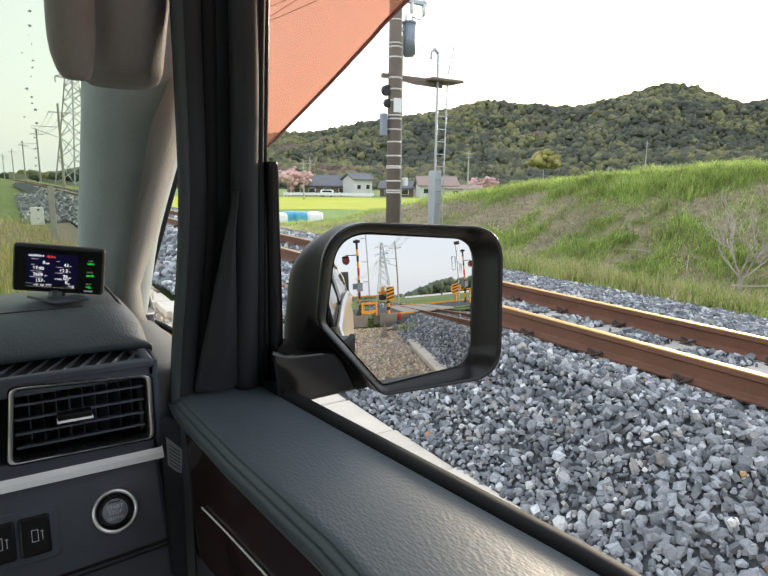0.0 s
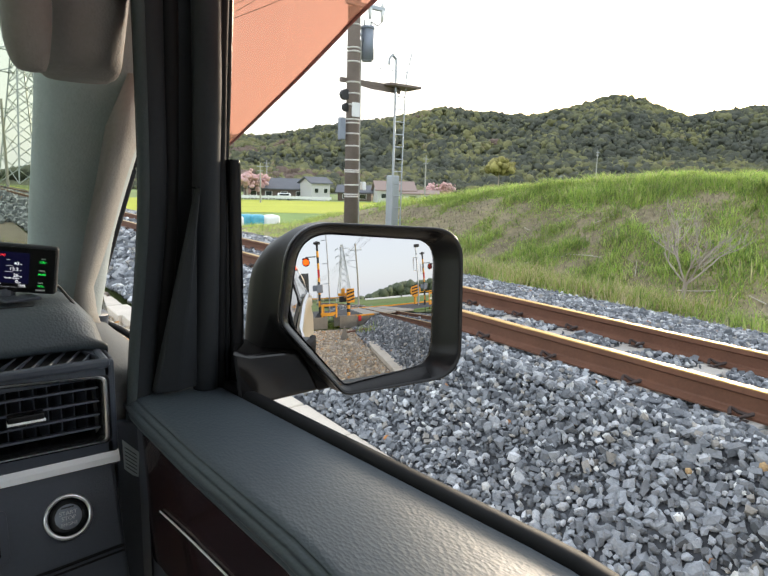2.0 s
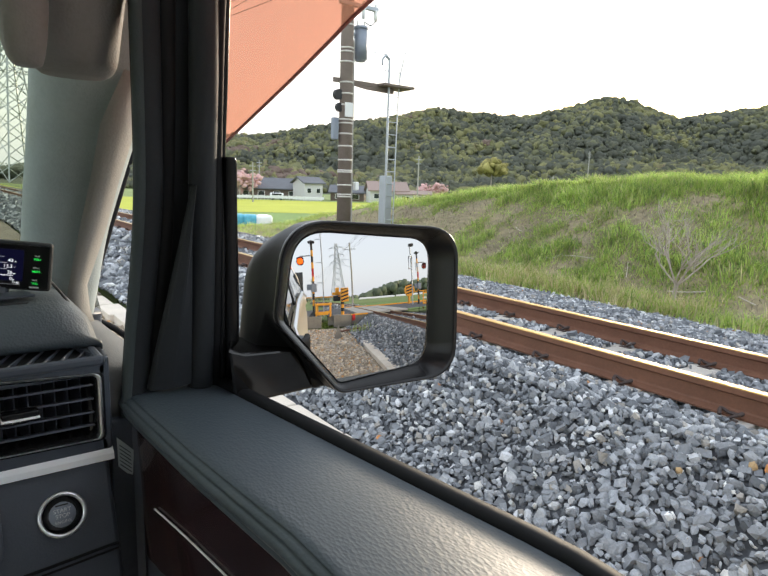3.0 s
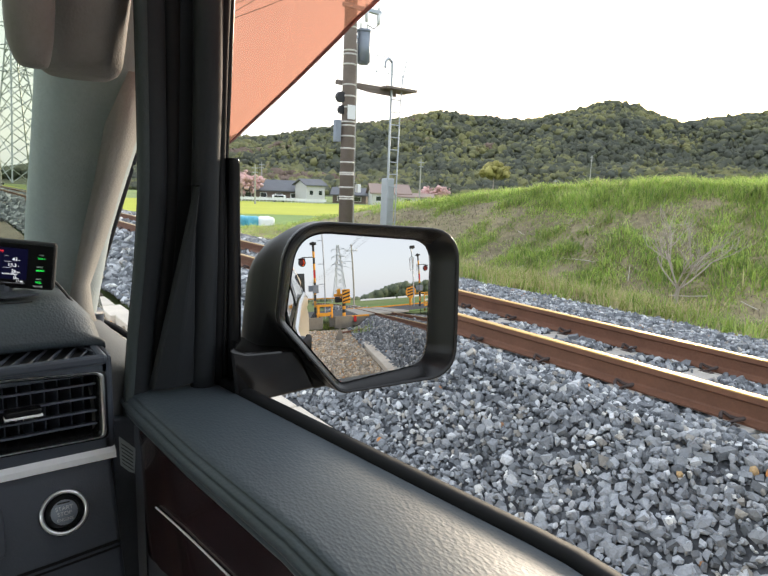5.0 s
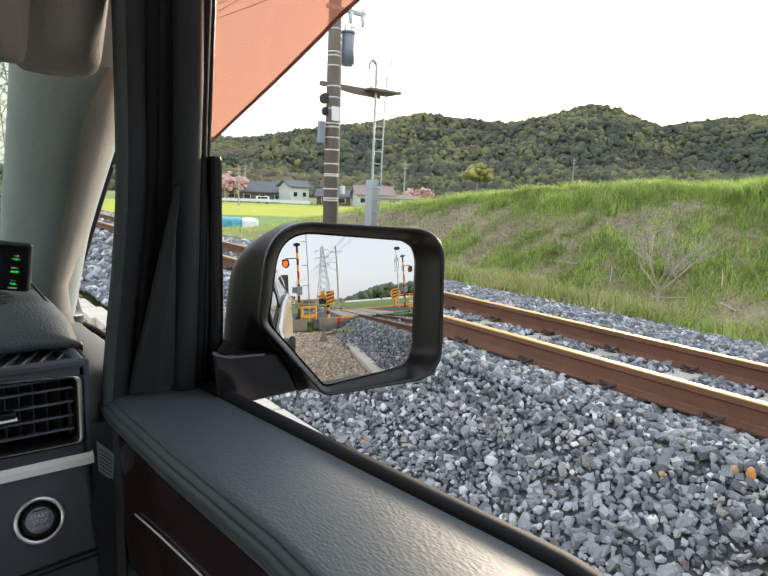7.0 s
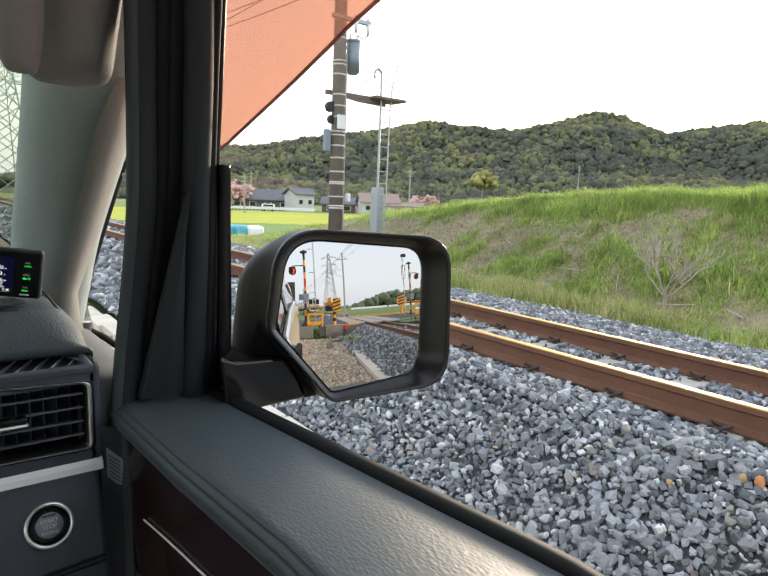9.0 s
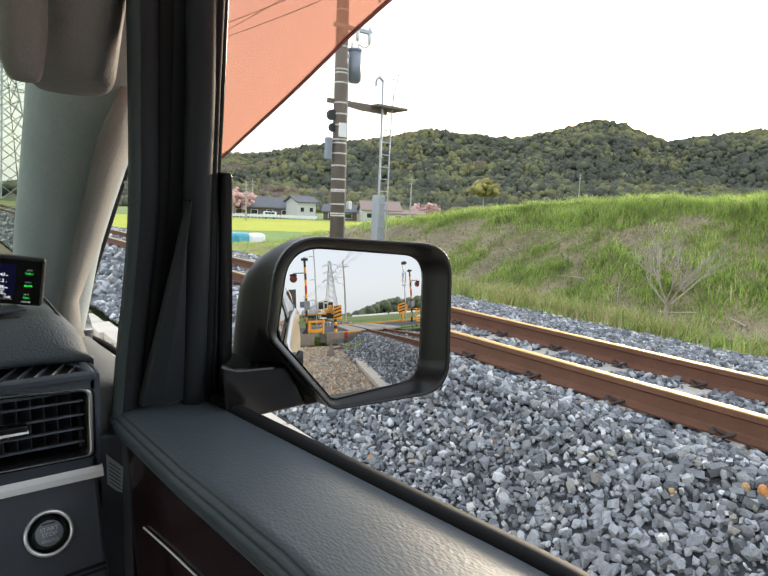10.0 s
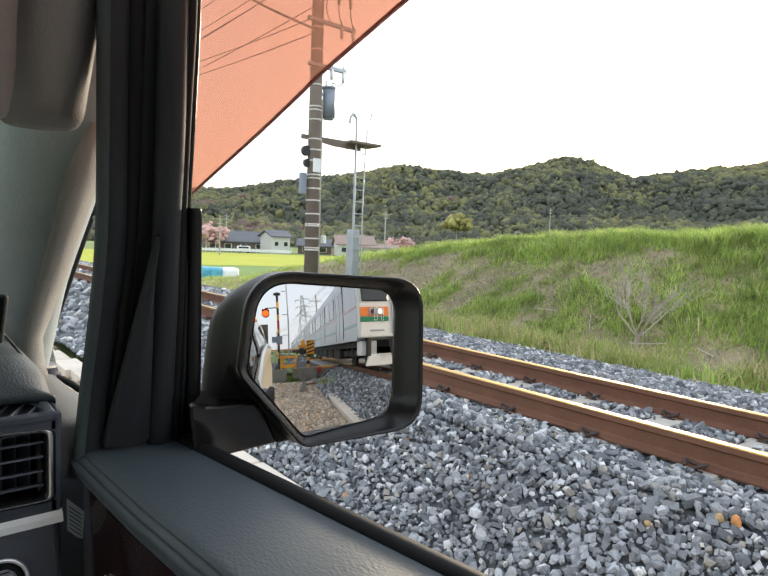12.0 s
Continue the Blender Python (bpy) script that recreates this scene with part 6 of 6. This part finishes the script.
    pts = [(0.329, 1.1, 1.50), (0.315, 1.1, 1.459), (0.257, 1.1, 1.275), (0.254, 1.1, 1.25), (0.256, 1.1, 1.226), (0.291, 1.1, 1.202), (0.33, 1.1, 1.165)]
    q = part("quarter_window", tube(pts, 0.0055, 8), "rubber", car, "black seal of the fixed quarter window", True)
    part("pane_edge", slab([(0.256, 1.112, 1.262), (0.268, 1.112, 1.222), (0.274, 1.112, 1.222), (0.264, 1.112, 1.27)], (0, 0.002, 0)), "drop", q)
    ca = [(0.170, 1.245), (0.188, 1.258), (0.215, 1.258), (0.245, 1.25), (0.275, 1.225), (0.33, 1.15), (0.34, 0.9)]
    cb = [(0.170, 1.225), (0.19, 1.238), (0.235, 1.238), (0.258, 1.2265), (0.2905, 1.192), (0.33, 1.155), (0.34, 0.9)]
    cowl = rings([[(u, 0.672, v - d) for u, v in ca] for d in (0.45, 0.06, 0.02)] + [[(u + (p - u) * t, 0.685 + 0.435 * t, v + (q - v) * t) for (u, v), (p, q) in zip(ca, cb)] for t in (0, 0.1, 0.3, 0.5, 0.7, 0.85, 1.0)], closed=False)
    part("cowl_trim", cowl, "cowl", car, "dark grey trim between dashboard and quarter window", True)
    g = part("grab_handle", rib([(0.131, 0.611, 1.544), (0.1295, 0.611, 1.5455), (0.1285, 0.61, 1.552), (0.1275, 0.607, 1.565), (0.1275, 0.602, 1.585), (0.129, 0.590, 1.64), (0.14, 0.575, 1.70)], (0.004, 0.010, 0.0135, 0.0165, 0.018, 0.018, 0.019), (0.005, 0.010, 0.014, 0.017, 0.018, 0.018, 0.018), 18, 2.4), "handle", car, "grey brown grab handle", True)
    part("handle_mount", rib([(0.172, 0.665, 1.549), (0.172, 0.66, 1.553), (0.172, 0.655, 1.562), (0.174, 0.642, 1.60), (0.178, 0.62, 1.66), (0.18, 0.6, 1.72)], (0.026, 0.032, 0.035, 0.036, 0.036, 0.036), (0.02, 0.03, 0.036, 0.04, 0.04, 0.04), 18, 2.2), "handle", g, smooth=True)


def build_dash(car):
    prof = [(1.35, 1.15), (1.2, 1.215), (1.05, 1.268), (0.90, 1.316), (0.82, 1.3345), (0.745, 1.331), (0.738, 1.3285), (0.731, 1.3285), (0.715, 1.321), (0.70, 1.309), (0.692, 1.298), (0.690, 1.291), (0.694, 1.287), (0.73, 1.283), (0.9, 1.20)]
    rr = []
    for x, s, dz in ((-1.15, 1, 0), (-0.5, 1, 0), (-0.02, 1, 0), (0.10, 1, 0), (0.135, 1, -0.001), (0.152, 0.995, -0.004), (0.165, 0.985, -0.010), (0.176, 0.965, -0.02), (0.184, 0.94, -0.034), (0.187, 0.9, -0.05)):
        rr.append([(x + 0.006 * max(0, 0.82 - y) * 3 - (0.02 if y > 0.78 and x > 0.13 else 0) * (y - 0.78) * 2, y, 1.283 + (z - 1.283) * s + dz * (0.6 if z > 1.30 else 0.12)) for y, z in prof])
    d = part("dashboard", rings(rr, closed=False), "pad", car, "black stitched leather dashboard", True)
    part("stitching", tube([(x, 0.7345, 1.3292) for x in (-0.6, 0.0, 0.1, 0.13)], 0.0007, 5), "wire", d)
    # vent housing
    out = rounded([(-0.045, 0.04, 0.006), (-0.052, -0.032, 0.006), (0.0725, -0.034, 0.007), (0.0725, 0.033, 0.007)])
    m = frame_of((0.105, 0.664, 1.2345), (1, 0, 0), (0, 0, 1))
    hs = part("vent_housing", placed(join(box((0.9, 0.014, 0.05), (-0.37, 0.038, -0.014), 0.003), box((0.9, 0.0165, 0.05), (-0.37, -0.0405, -0.014), 0.003), box((0.012, 0.10, 0.05), (0.0765, 0.0, -0.014), 0.003),
                                                box((0.6, 0.10, 0.05), (-0.37, 0, -0.014), 0.003), box((0.15, 0.1, 0.004), (0.0, 0, -0.055))), m), "plastic", d, "dark grey dashboard panel")
    ring = [m @ Vector((u, v, 0.0125)) for u, v in out]
    ch = rings([[p + (m.to_3x3() @ Vector((0.0021 * math.cos(a), 0.0021 * math.sin(a), 0.0024 * math.sin(a)))) for p in ring] for a in np.linspace(0, math.tau, 9)], caps=False)
    v = part("air_vent", placed(plate(rounded([(-0.046, 0.036, 0.006), (-0.05, -0.030, 0.006), (0.069, -0.031, 0.007), (0.069, 0.030, 0.007)]), -0.045, -0.04), m), "rubber", d, "side air vent with chrome surround")
    lip = rings([[m @ Vector((u * s, w * s, z)) for u, w in out] for s, z in ((1.06, 0.0115), (1.0, 0.0125), (0.955, 0.0115), (0.94, -0.01), (0.93, -0.045))], caps=False)
    part("vent_lip", lip, "gloss", v, smooth=True)
    part("chrome_ring", ch, "chrome", v, "thin chrome ring", True)
    for z in (-0.021, -0.0075, 0.0065, 0.0205):
        part("slat", placed(box((0.113, 0.0022, 0.014), (0.011, z, 0.001), 0.0008, turn=pose(0, 0, 0, -14, 0, 0)), m), "plastic", v)
    for k in range(9):
        part("vane", placed(box((0.0016, 0.058, 0.016), (-0.036 + k * 0.0115, 0, -0.022), 0.0005, turn=pose(0, 0, 0, 0, 25, 0)), m), "plastic", v)
    kn = part("vent_knob", placed(box((0.030, 0.0065, 0.012), (0.004, 0.0066, 0.012), 0.0018), m), "gloss", v, "black vent tab with a bright edge")
    part("knob_edge", placed(box((0.031, 0.0024, 0.0125), (0.004, 0.0028, 0.0125), 0.0008), m), "satin", kn, "bright metal edge")
    part("knob_mark", placed(join(box((0.006, 0.0006, 0.0004), (0.001, 0.0005, 0.011)), box((0.0006, 0.003, 0.0004), (-0.002, -0.001, 0.011)), box((0.0006, 0.003, 0.0004), (0.004, -0.001, 0.011))), m), "print", kn)
    # upper grille
    g = part("top_grille", slab([(-0.2, 0.658, 1.281), (0.172, 0.658, 1.278), (0.168, 0.74, 1.285), (-0.2, 0.74, 1.288)], (0, 0, -0.012), 0.002), "rubber", d, "narrow demister grille")
    for k in range(9):
        part("fin", box((0.0018, 0.05, 0.005), (0.055 + k * 0.0145, 0.686, 1.2815), 0.0005, turn=pose(0, 0, 0, 0, 0, -24)), "plastic", g)
    part("grille_edge", join(box((0.36, 0.007, 0.010), (0.003, 0.6535, 1.2815), 0.003), box((0.009, 0.05, 0.010), (0.1785, 0.676, 1.2815), 0.003)), "plastic", g)
    part("end_cheek", rings([[(0.1795, 0.656, z), (0.1835, 0.656, z), (0.187, 0.66, z), (0.187, 0.76, z), (0.166, 0.78, z), (0.166, 0.70, z)] for z in (1.17, 1.278, 1.2845)]), "plastic", d)
    part("silver_strip", rings([[(x, 0.660, 1.1905), (x, 0.654, 1.1895), (x, 0.6485, 1.1845), (x, 0.6475, 1.1785), (x, 0.66, 1.1775)] for x in (-0.6, 0.187)]), "satin", d, "satin silver trim strip")
    # lower panel
    pm = frame_of((0.136, 0.6366, 1.1391), (1, 0, 0), (0, 0.41, 0.912))
    lp = part("lower_panel", placed(join(box((0.9, 0.20, 0.02), (-0.403, -0.055, -0.0105), 0.004)), pm), "plastic", d, "dark grey lower dashboard panel")
    part("seam", placed(join(tube([(-0.5, -0.046, 0.0005), (-0.1, -0.046, 0.0005), (0.045, -0.040, 0.0005)], 0.0016, 5), tube([(-0.5, -0.051, 0.0005), (-0.1, -0.051, 0.0005), (0.045, -0.045, 0.0005)], 0.0012, 5)), pm), "rubber", lp)
    b = part("start_button", placed(rod((0, 0, -0.003), (0, 0, 0.0015), 0.0175, n=40), pm), "gloss", d, "round engine start button", True)
    cr = rings([[((0.0192 + 0.0020 * math.cos(q)) * math.cos(p), (0.0192 + 0.0020 * math.cos(q)) * math.sin(p), 0.002 + 0.0022 * math.sin(q)) for p in np.linspace(0, math.tau, 49)[:-1]] for q in np.linspace(0, math.tau, 9)], caps=False)
    part("chrome_ring", placed(cr, pm), "chrome", b, "chrome ring", True)
    part("cap", placed(join(rod((0, 0, 0), (0, 0, 0.003), 0.0120, 0.0113, 36)), pm), "drum", b, "grey button cap", True)
    part("slot", placed(box((0.011, 0.0013, 0.0003), (0, 0.0088, 0.0031)), pm), "black", b)
    for k, (tx, sz) in enumerate((("START", 0.0052), ("STOP", 0.0052), ("ENGINE", 0.0040))):
        writing(tx, sz, pm @ pose(0, 0.0022 - k * 0.0050, 0.0033), "print", b, align="CENTER")
    sw = part("switch_panel", placed(plate(rounded([(-0.15, 0.021, 0.004), (-0.15, -0.026, 0.004), (-0.049, -0.026, 0.007), (-0.049, 0.021, 0.007)]), -0.004, 0.003, 0.001), pm), "plastic", d, "switch panel for the sliding doors")
    for x in (-0.069, -0.097, -0.125):
        s = part("switch", placed(box((0.0255, 0.035, 0.008), (x, -0.003, 0.002), 0.0025), pm), "gloss", sw, "black rocker switch")
        part("icon", placed(join(box((0.0055, 0.0005, 0.0003), (x, 0.002, 0.0063)), box((0.0055, 0.0005, 0.0003), (x, -0.008, 0.0063)), box((0.0005, 0.010, 0.0003), (x - 0.0025, -0.003, 0.0063)), box((0.0005, 0.010, 0.0003), (x + 0.0025, -0.003, 0.0063)),
                                 box((0.0005, 0.008, 0.0003), (x + 0.006, -0.004, 0.0063)), box((0.002, 0.0008, 0.0003), (x + 0.006, 0.0, 0.0063))), pm), "print", s)


def build_meter():
    m = frame_of((0.112, 0.7585, 1.3665), (0.085, -0.022, -0.010), (-0.006, 0.006, 1))
    g = thing("gauge_display", "small black multi-gauge display with a lit screen on the dashboard", "display")
    b = part("housing", placed(box((0.088, 0.051, 0.014), (0, 0, -0.007), 0.0035, 3), m), "frame", g)
    part("front_glass", placed(box((0.084, 0.046, 0.001), (0, -0.0005, 0.0003), 0.0004), m), "screen", g)
    s = part("screen", placed(box((0.0485, 0.0325, 0.0004), (-0.0058, 0.0008, 0.0009)), m), "blue_lit", g, "dark blue lit screen")
    P = lambda zx, zy: ((zx - 300) / 480 * 0.088, -(zy - 172) / 255 * 0.051)

    def put(tx, zx, zy, px, mt="text_white", align="LEFT"):
        u, v = P(zx, zy)
        writing(tx, px / 480 * 0.088 * 1.18, m @ pose(u, v, 0.0013), mt, s, bold=0.00003, align=align)

    def bar(zx0, zx1, zy, h=2.6):
        u0, v = P(zx0, zy)
        u1, _ = P(zx1, zy)
        part("caption_bar", placed(box((u1 - u0, h / 480 * 0.088, 0.0002), ((u0 + u1) / 2, v, 0.0012)), m), "text_dim", s)

    put("2024/04/14", 142, 108, 15), put("(SUN)", 236, 110, 15, "text_red")
    for tx, x, y, un, ux in (("0", 216, 145, "km/h", 232), ("17:40", 166, 177, "", 0), ("2686", 168, 210, "km", 228), ("157", 182, 242, "h", 224)):
        put(tx, x, y, 22)
        if un:
            put(un, ux, y, 9)
    for tx, x, y, un, ux in (("43", 326, 152, "m", 357), ("13.3", 304, 183, "v", 357), ("26", 324, 215, "km", 354), ("0", 336, 247, "ps", 352)):
        put(tx, x, y, 22), put(un, ux, y, 9)
    for a in ((158, 194, 121), (155, 175, 152), (155, 210, 186), (152, 210, 218), (286, 306, 127), (286, 322, 158), (282, 322, 190)):
        bar(*a)
    put("POWER CHECK", 280, 226, 9)
    for tx, x in (("LSC", 174), ("LO", 208), ("CTY", 236), ("17:40", 350)):
        put(tx, x, 264, 13)
    bar(134, 168, 251, 1), bar(134, 392, 269, 1)
    for tx, x, y, mt, px in (("next", 455, 115, "print", 12), ("VOL+", 450, 134, "text_green", 13), ("select", 448, 178, "print", 12), ("MUTE", 447, 199, "text_green", 13), ("back", 448, 243, "print", 12), ("VOL-", 446, 262, "text_green", 13)):
        put(tx, x, y, px, mt)
    u, v = P(460, 279)
    part("logo_bar", placed(box((0.0085, 0.0016, 0.0002), (u, v, 0.0011)), m), "print", g)
    f = part("foot", slab([(0.080, 0.775, 1.3355), (0.106, 0.735, 1.333), (0.138, 0.742, 1.3335), (0.120, 0.785, 1.3365)], (0, 0, 0.003), 0.001), "plastic", g, "small tilting foot")
    part("stem", rod((0.108, 0.765, 1.336), (0.11, 0.768, 1.352), 0.009, 0.007, 12), "plastic", g)
    part("cable", tube([(0.15, 0.77, 1.35), (0.16, 0.775, 1.338), (0.172, 0.76, 1.318), (0.184, 0.72, 1.285)], 0.0016, 6), "wire", g)


def build_shell(car):
    """Roof, sides and glass that close the cabin, and the painted flank seen in the mirror."""
    fx = lambda y: float(np.interp(y, [-3.1, -1.5, -0.3, 0.0, 0.15, 0.6], [0.15, 0.215, 0.26, 0.275, 0.305, 0.38]))
    belt = lambda y: float(np.interp(y, [-1.0, -0.4, 0.1], [0.17, 0.11, 0.0]))
    edge = [(-1.42, -2.95), (fx(-2.95) - 0.19, -2.95), (fx(0.62) - 0.19, 0.62), (-1.42, 0.62)]
    # unseen shell, added to shade the cabin; the pale lining bounces light back
    part("roof_lining", slab([(x, y, 1.712) for x, y in edge], (0, 0, 0.022)), "headliner", car, "grey headliner")
    part("roof", slab([(x, y, 1.738) for x, y in edge], (0, 0, 0.012)), "cream", car)
    part("cabin_floor", box((1.7, 4.4, 0.05), (-0.56, -0.9, 0.32)), "headliner", car)
    part("tailgate", box((1.6, 0.06, 0.65), (-0.6, -2.95, 0.62)), "headliner", car)
    # unseen dark panes, added to block light from the rear
    part("rear_glass", box((1.5, 0.01, 0.78), (-0.6, -2.95, 1.33)), "dark_glass", car, "dark privacy glass")
    part("side_glass", box((0.01, 1.9, 0.68), (-1.43, -1.73, 1.39)), "dark_glass", car, "dark privacy glass")
    part("left_side", join(box((0.06, 4.2, 0.75), (-1.42, -0.9, 0.68)), box((0.06, 0.12, 0.7), (-1.40, 0.55, 1.5)), box((0.06, 0.14, 0.7), (-1.40, -0.7, 1.5)), box((0.06, 0.2, 0.7), (-1.40, -2.8, 1.5))), "headliner", car)
    part("left_pillar", rod((-1.36, 1.15, 1.2), (-1.30, 0.62, 1.78), 0.05, n=12), "pillar", car)
    part("centre_pillar", box((0.05, 0.1, 1.4), (0.19, -0.36, 1.0), 0.01), "frame", car)
    part("firewall", box((1.7, 0.05, 0.9), (-0.56, 1.28, 0.78)), "rubber", car)
    prof = [(0.02, 1.21), (0.035, 1.19), (0.04, 1.12), (0.022, 1.10), (0.045, 1.0), (0.052, 0.8), (0.045, 0.5), (0.03, 0.3), (-0.03, 0.12)]
    ys = np.arange(-3.05, 0.5, 0.1)
    side = part("flank", rings([[(fx(y) + u - (0.08 * smoothstep((-2.75 - y) / 0.3)), y, z + belt(y) * (z - 0.12) / 1.09) for u, z in prof] for y in ys], closed=False), "cream", car, "champagne painted car flank", True)
    part("belt_moulding", rings([[(fx(y) + 0.032, y, 1.225 + belt(y)), (fx(y) + 0.042, y, 1.215 + belt(y)), (fx(y) + 0.042, y, 1.203 + belt(y)), (fx(y) + 0.03, y, 1.2 + belt(y))] for y in np.arange(-2.9, 0.3, 0.1)]), "chrome", side, "chrome belt moulding")
    for y0, y1 in ((-0.32, 0.0), (-1.2, -0.4), (-2.05, -1.28)):
        part("side_glass", slab([(fx(y0) + 0.018, y0, 1.22 + belt(y0)), (fx(y1) + 0.018, y1, 1.22 + belt(y1)), (fx(y1) - 0.065, y1, 1.61), (fx(y0) - 0.065, y0, 1.61)], (-0.01, 0, 0)), "dark_glass", side, "dark privacy glass")
    part("window_pillar", rings([[(fx(y) + 0.0 + u, y, z) for u, z in ((0.024, 1.22 + belt(y)), (-0.06, 1.62), (-0.09, 1.62), (-0.01, 1.22 + belt(y)))] for y in (-0.41, -0.31)]), "gloss", side)
    part("roof_side", rings([[(fx(y) - 0.062, y, 1.60), (fx(y) - 0.078, y, 1.65), (fx(y) - 0.115, y, 1.70), (fx(y) - 0.20, y, 1.745), (fx(y) - 0.20, y, 1.71), (fx(y) - 0.12, y, 1.61)] for y in np.arange(-2.95, 0.55, 0.25)]), "cream", side)
    part("rear_quarter", rings([[(fx(y) + 0.02 - k, y, 1.21), (fx(y) + 0.015 - k, y, 1.30), (fx(y) - 0.02 - k, y, 1.45), (fx(y) - 0.062 - k, y, 1.61), (fx(y) - 0.12, y, 1.61), (fx(y) - 0.1, y, 1.21)]
                                for y, k in ((-2.06, 0), (-2.6, 0), (-2.85, 0.01), (-2.98, 0.04), (-3.03, 0.08))]), "cream", side, "champagne painted rear quarter", True)
    part("door_gap", rings([[(fx(y) + 0.0475 + 0.004, y, z) for y, z in ((yy, 1.0), (yy + 0.008, 1.0), (yy + 0.008, 0.35), (yy, 0.35))] for yy in (-0.78, -0.779)]), "black", side)
    part("door_handle", tube([(fx(-0.95) + 0.05, -0.95, 1.02), (fx(-0.9) + 0.075, -0.9, 1.025), (fx(-0.8) + 0.075, -0.8, 1.025), (fx(-0.75) + 0.05, -0.75, 1.02)], 0.012, 8), "chrome", side)
    part("tail_lamp", slab([(fx(-3.0) - 0.03, -3.06, 1.15), (fx(-3.0) - 0.025, -2.9, 1.1), (fx(-3.0) - 0.02, -2.92, 0.75), (fx(-3.0) - 0.03, -3.06, 0.72)], (0.01, 0, 0), 0.003), "satin", side)
    # glass and acrylic
    ws = slab([(-1.3, 1.33, 1.24), (0.165, 1.17, 1.24), (0.17, 0.62, 1.79), (-1.25, 0.66, 1.79)], (0, 0.004, 0.004))
    w = part("windscreen", ws, "pane", car, "clear windscreen with rain drops")
    w.visible_shadow = False
    rs = random.Random(6)
    wn_ = Vector((0, 0.66, 0.6)).normalized()
    for k in range(70):
        t = (k + rs.uniform(-0.4, 0.4)) / 70
        x = 0.108 + rs.uniform(-0.002, 0.002) + (rs.uniform(-0.04, 0.05) if k % 4 == 0 else 0)
        p = Vector((x, 1.17 - 0.55 * t, 1.24 + 0.55 * t)) + wn_ * 0.02
        bm = bmesh.new()
        bmesh.ops.create_icosphere(bm, subdivisions=2, radius=rs.uniform(0.0007, 0.0017))
        bmesh.ops.scale(bm, vec=(1.2, 0.5, 0.8), verts=bm.verts)
        bmesh.ops.translate(bm, vec=p, verts=bm.verts)
        part("rain_drop", bm, "drop", w, smooth=True)
    low = [(0.7052, 1.4959), (0.6946, 1.4977), (0.6758, 1.5023), (0.655, 1.5086), (0.629, 1.5171), (0.527, 1.5497), (0.4615, 1.5721), (0.408, 1.590), (0.2, 1.648), (0.0, 1.685), (-0.5, 1.70)]
    hi = [(0.706, 1.52), (0.70, 1.62), (0.695, 1.70), (0.69, 1.76), (0.64, 1.775), (0.53, 1.78), (0.4615, 1.78), (0.408, 1.78), (0.2, 1.78), (0.0, 1.78), (-0.5, 1.78)]
    vis = rings([[(0.32 + off, a, b) for a, b in low] + [(0.315 + off, a, b) for a, b in hi[::-1]] for off in (0, 0.003)])
    bmesh.ops.triangulate(vis, faces=[f for f in vis.faces if len(f.verts) > 4])
    v = part("rain_visor", vis, "visor", car, "orange-tinted acrylic rain visor over the door window")
    v.visible_shadow = False
    part("visor_rim", tube([(0.3215, a, b) for a, b in low], 0.0016, 6), "visor_edge", v)


def build_car():
    car = thing("car", "minivan cabin with dark trim and champagne paint", "car")
    build_shell(car), build_frame(car), build_dash(car), build_door(car), build_mirror(car)
    build_meter()


build_ground(), build_beds(), build_stones(), build_kerb(), build_track()
build_grass(), build_shrub(), build_hills(), build_fields(), build_village(), build_line_poles(), build_near_pole()
build_crossing(), build_barriers()
train = build_train()
build_car()


def motions():
    walk(train, [(t, train_pose(-6.3 - 21.8 * (12 - t))) for t in range(13)])
    # half turns swap the lamp's lit and unlit faces to make it blink
    rows, t, turn, start = [(0.0, 180)], 0.0, 180, 0.45
    k = 0
    while True:
        t = start + 0.61 * k
        if t > 11.9:
            break
        for j in range(4):
            rows.append((round(t + j / 60, 3), turn + 60 * j))
        turn += 180
        k += 1
    rows.append((12.0, turn))
    walk(blinker, [(t, pose(-0.64, 0.05, 2.87, 0, 0, a)) for t, a in rows])


motions()
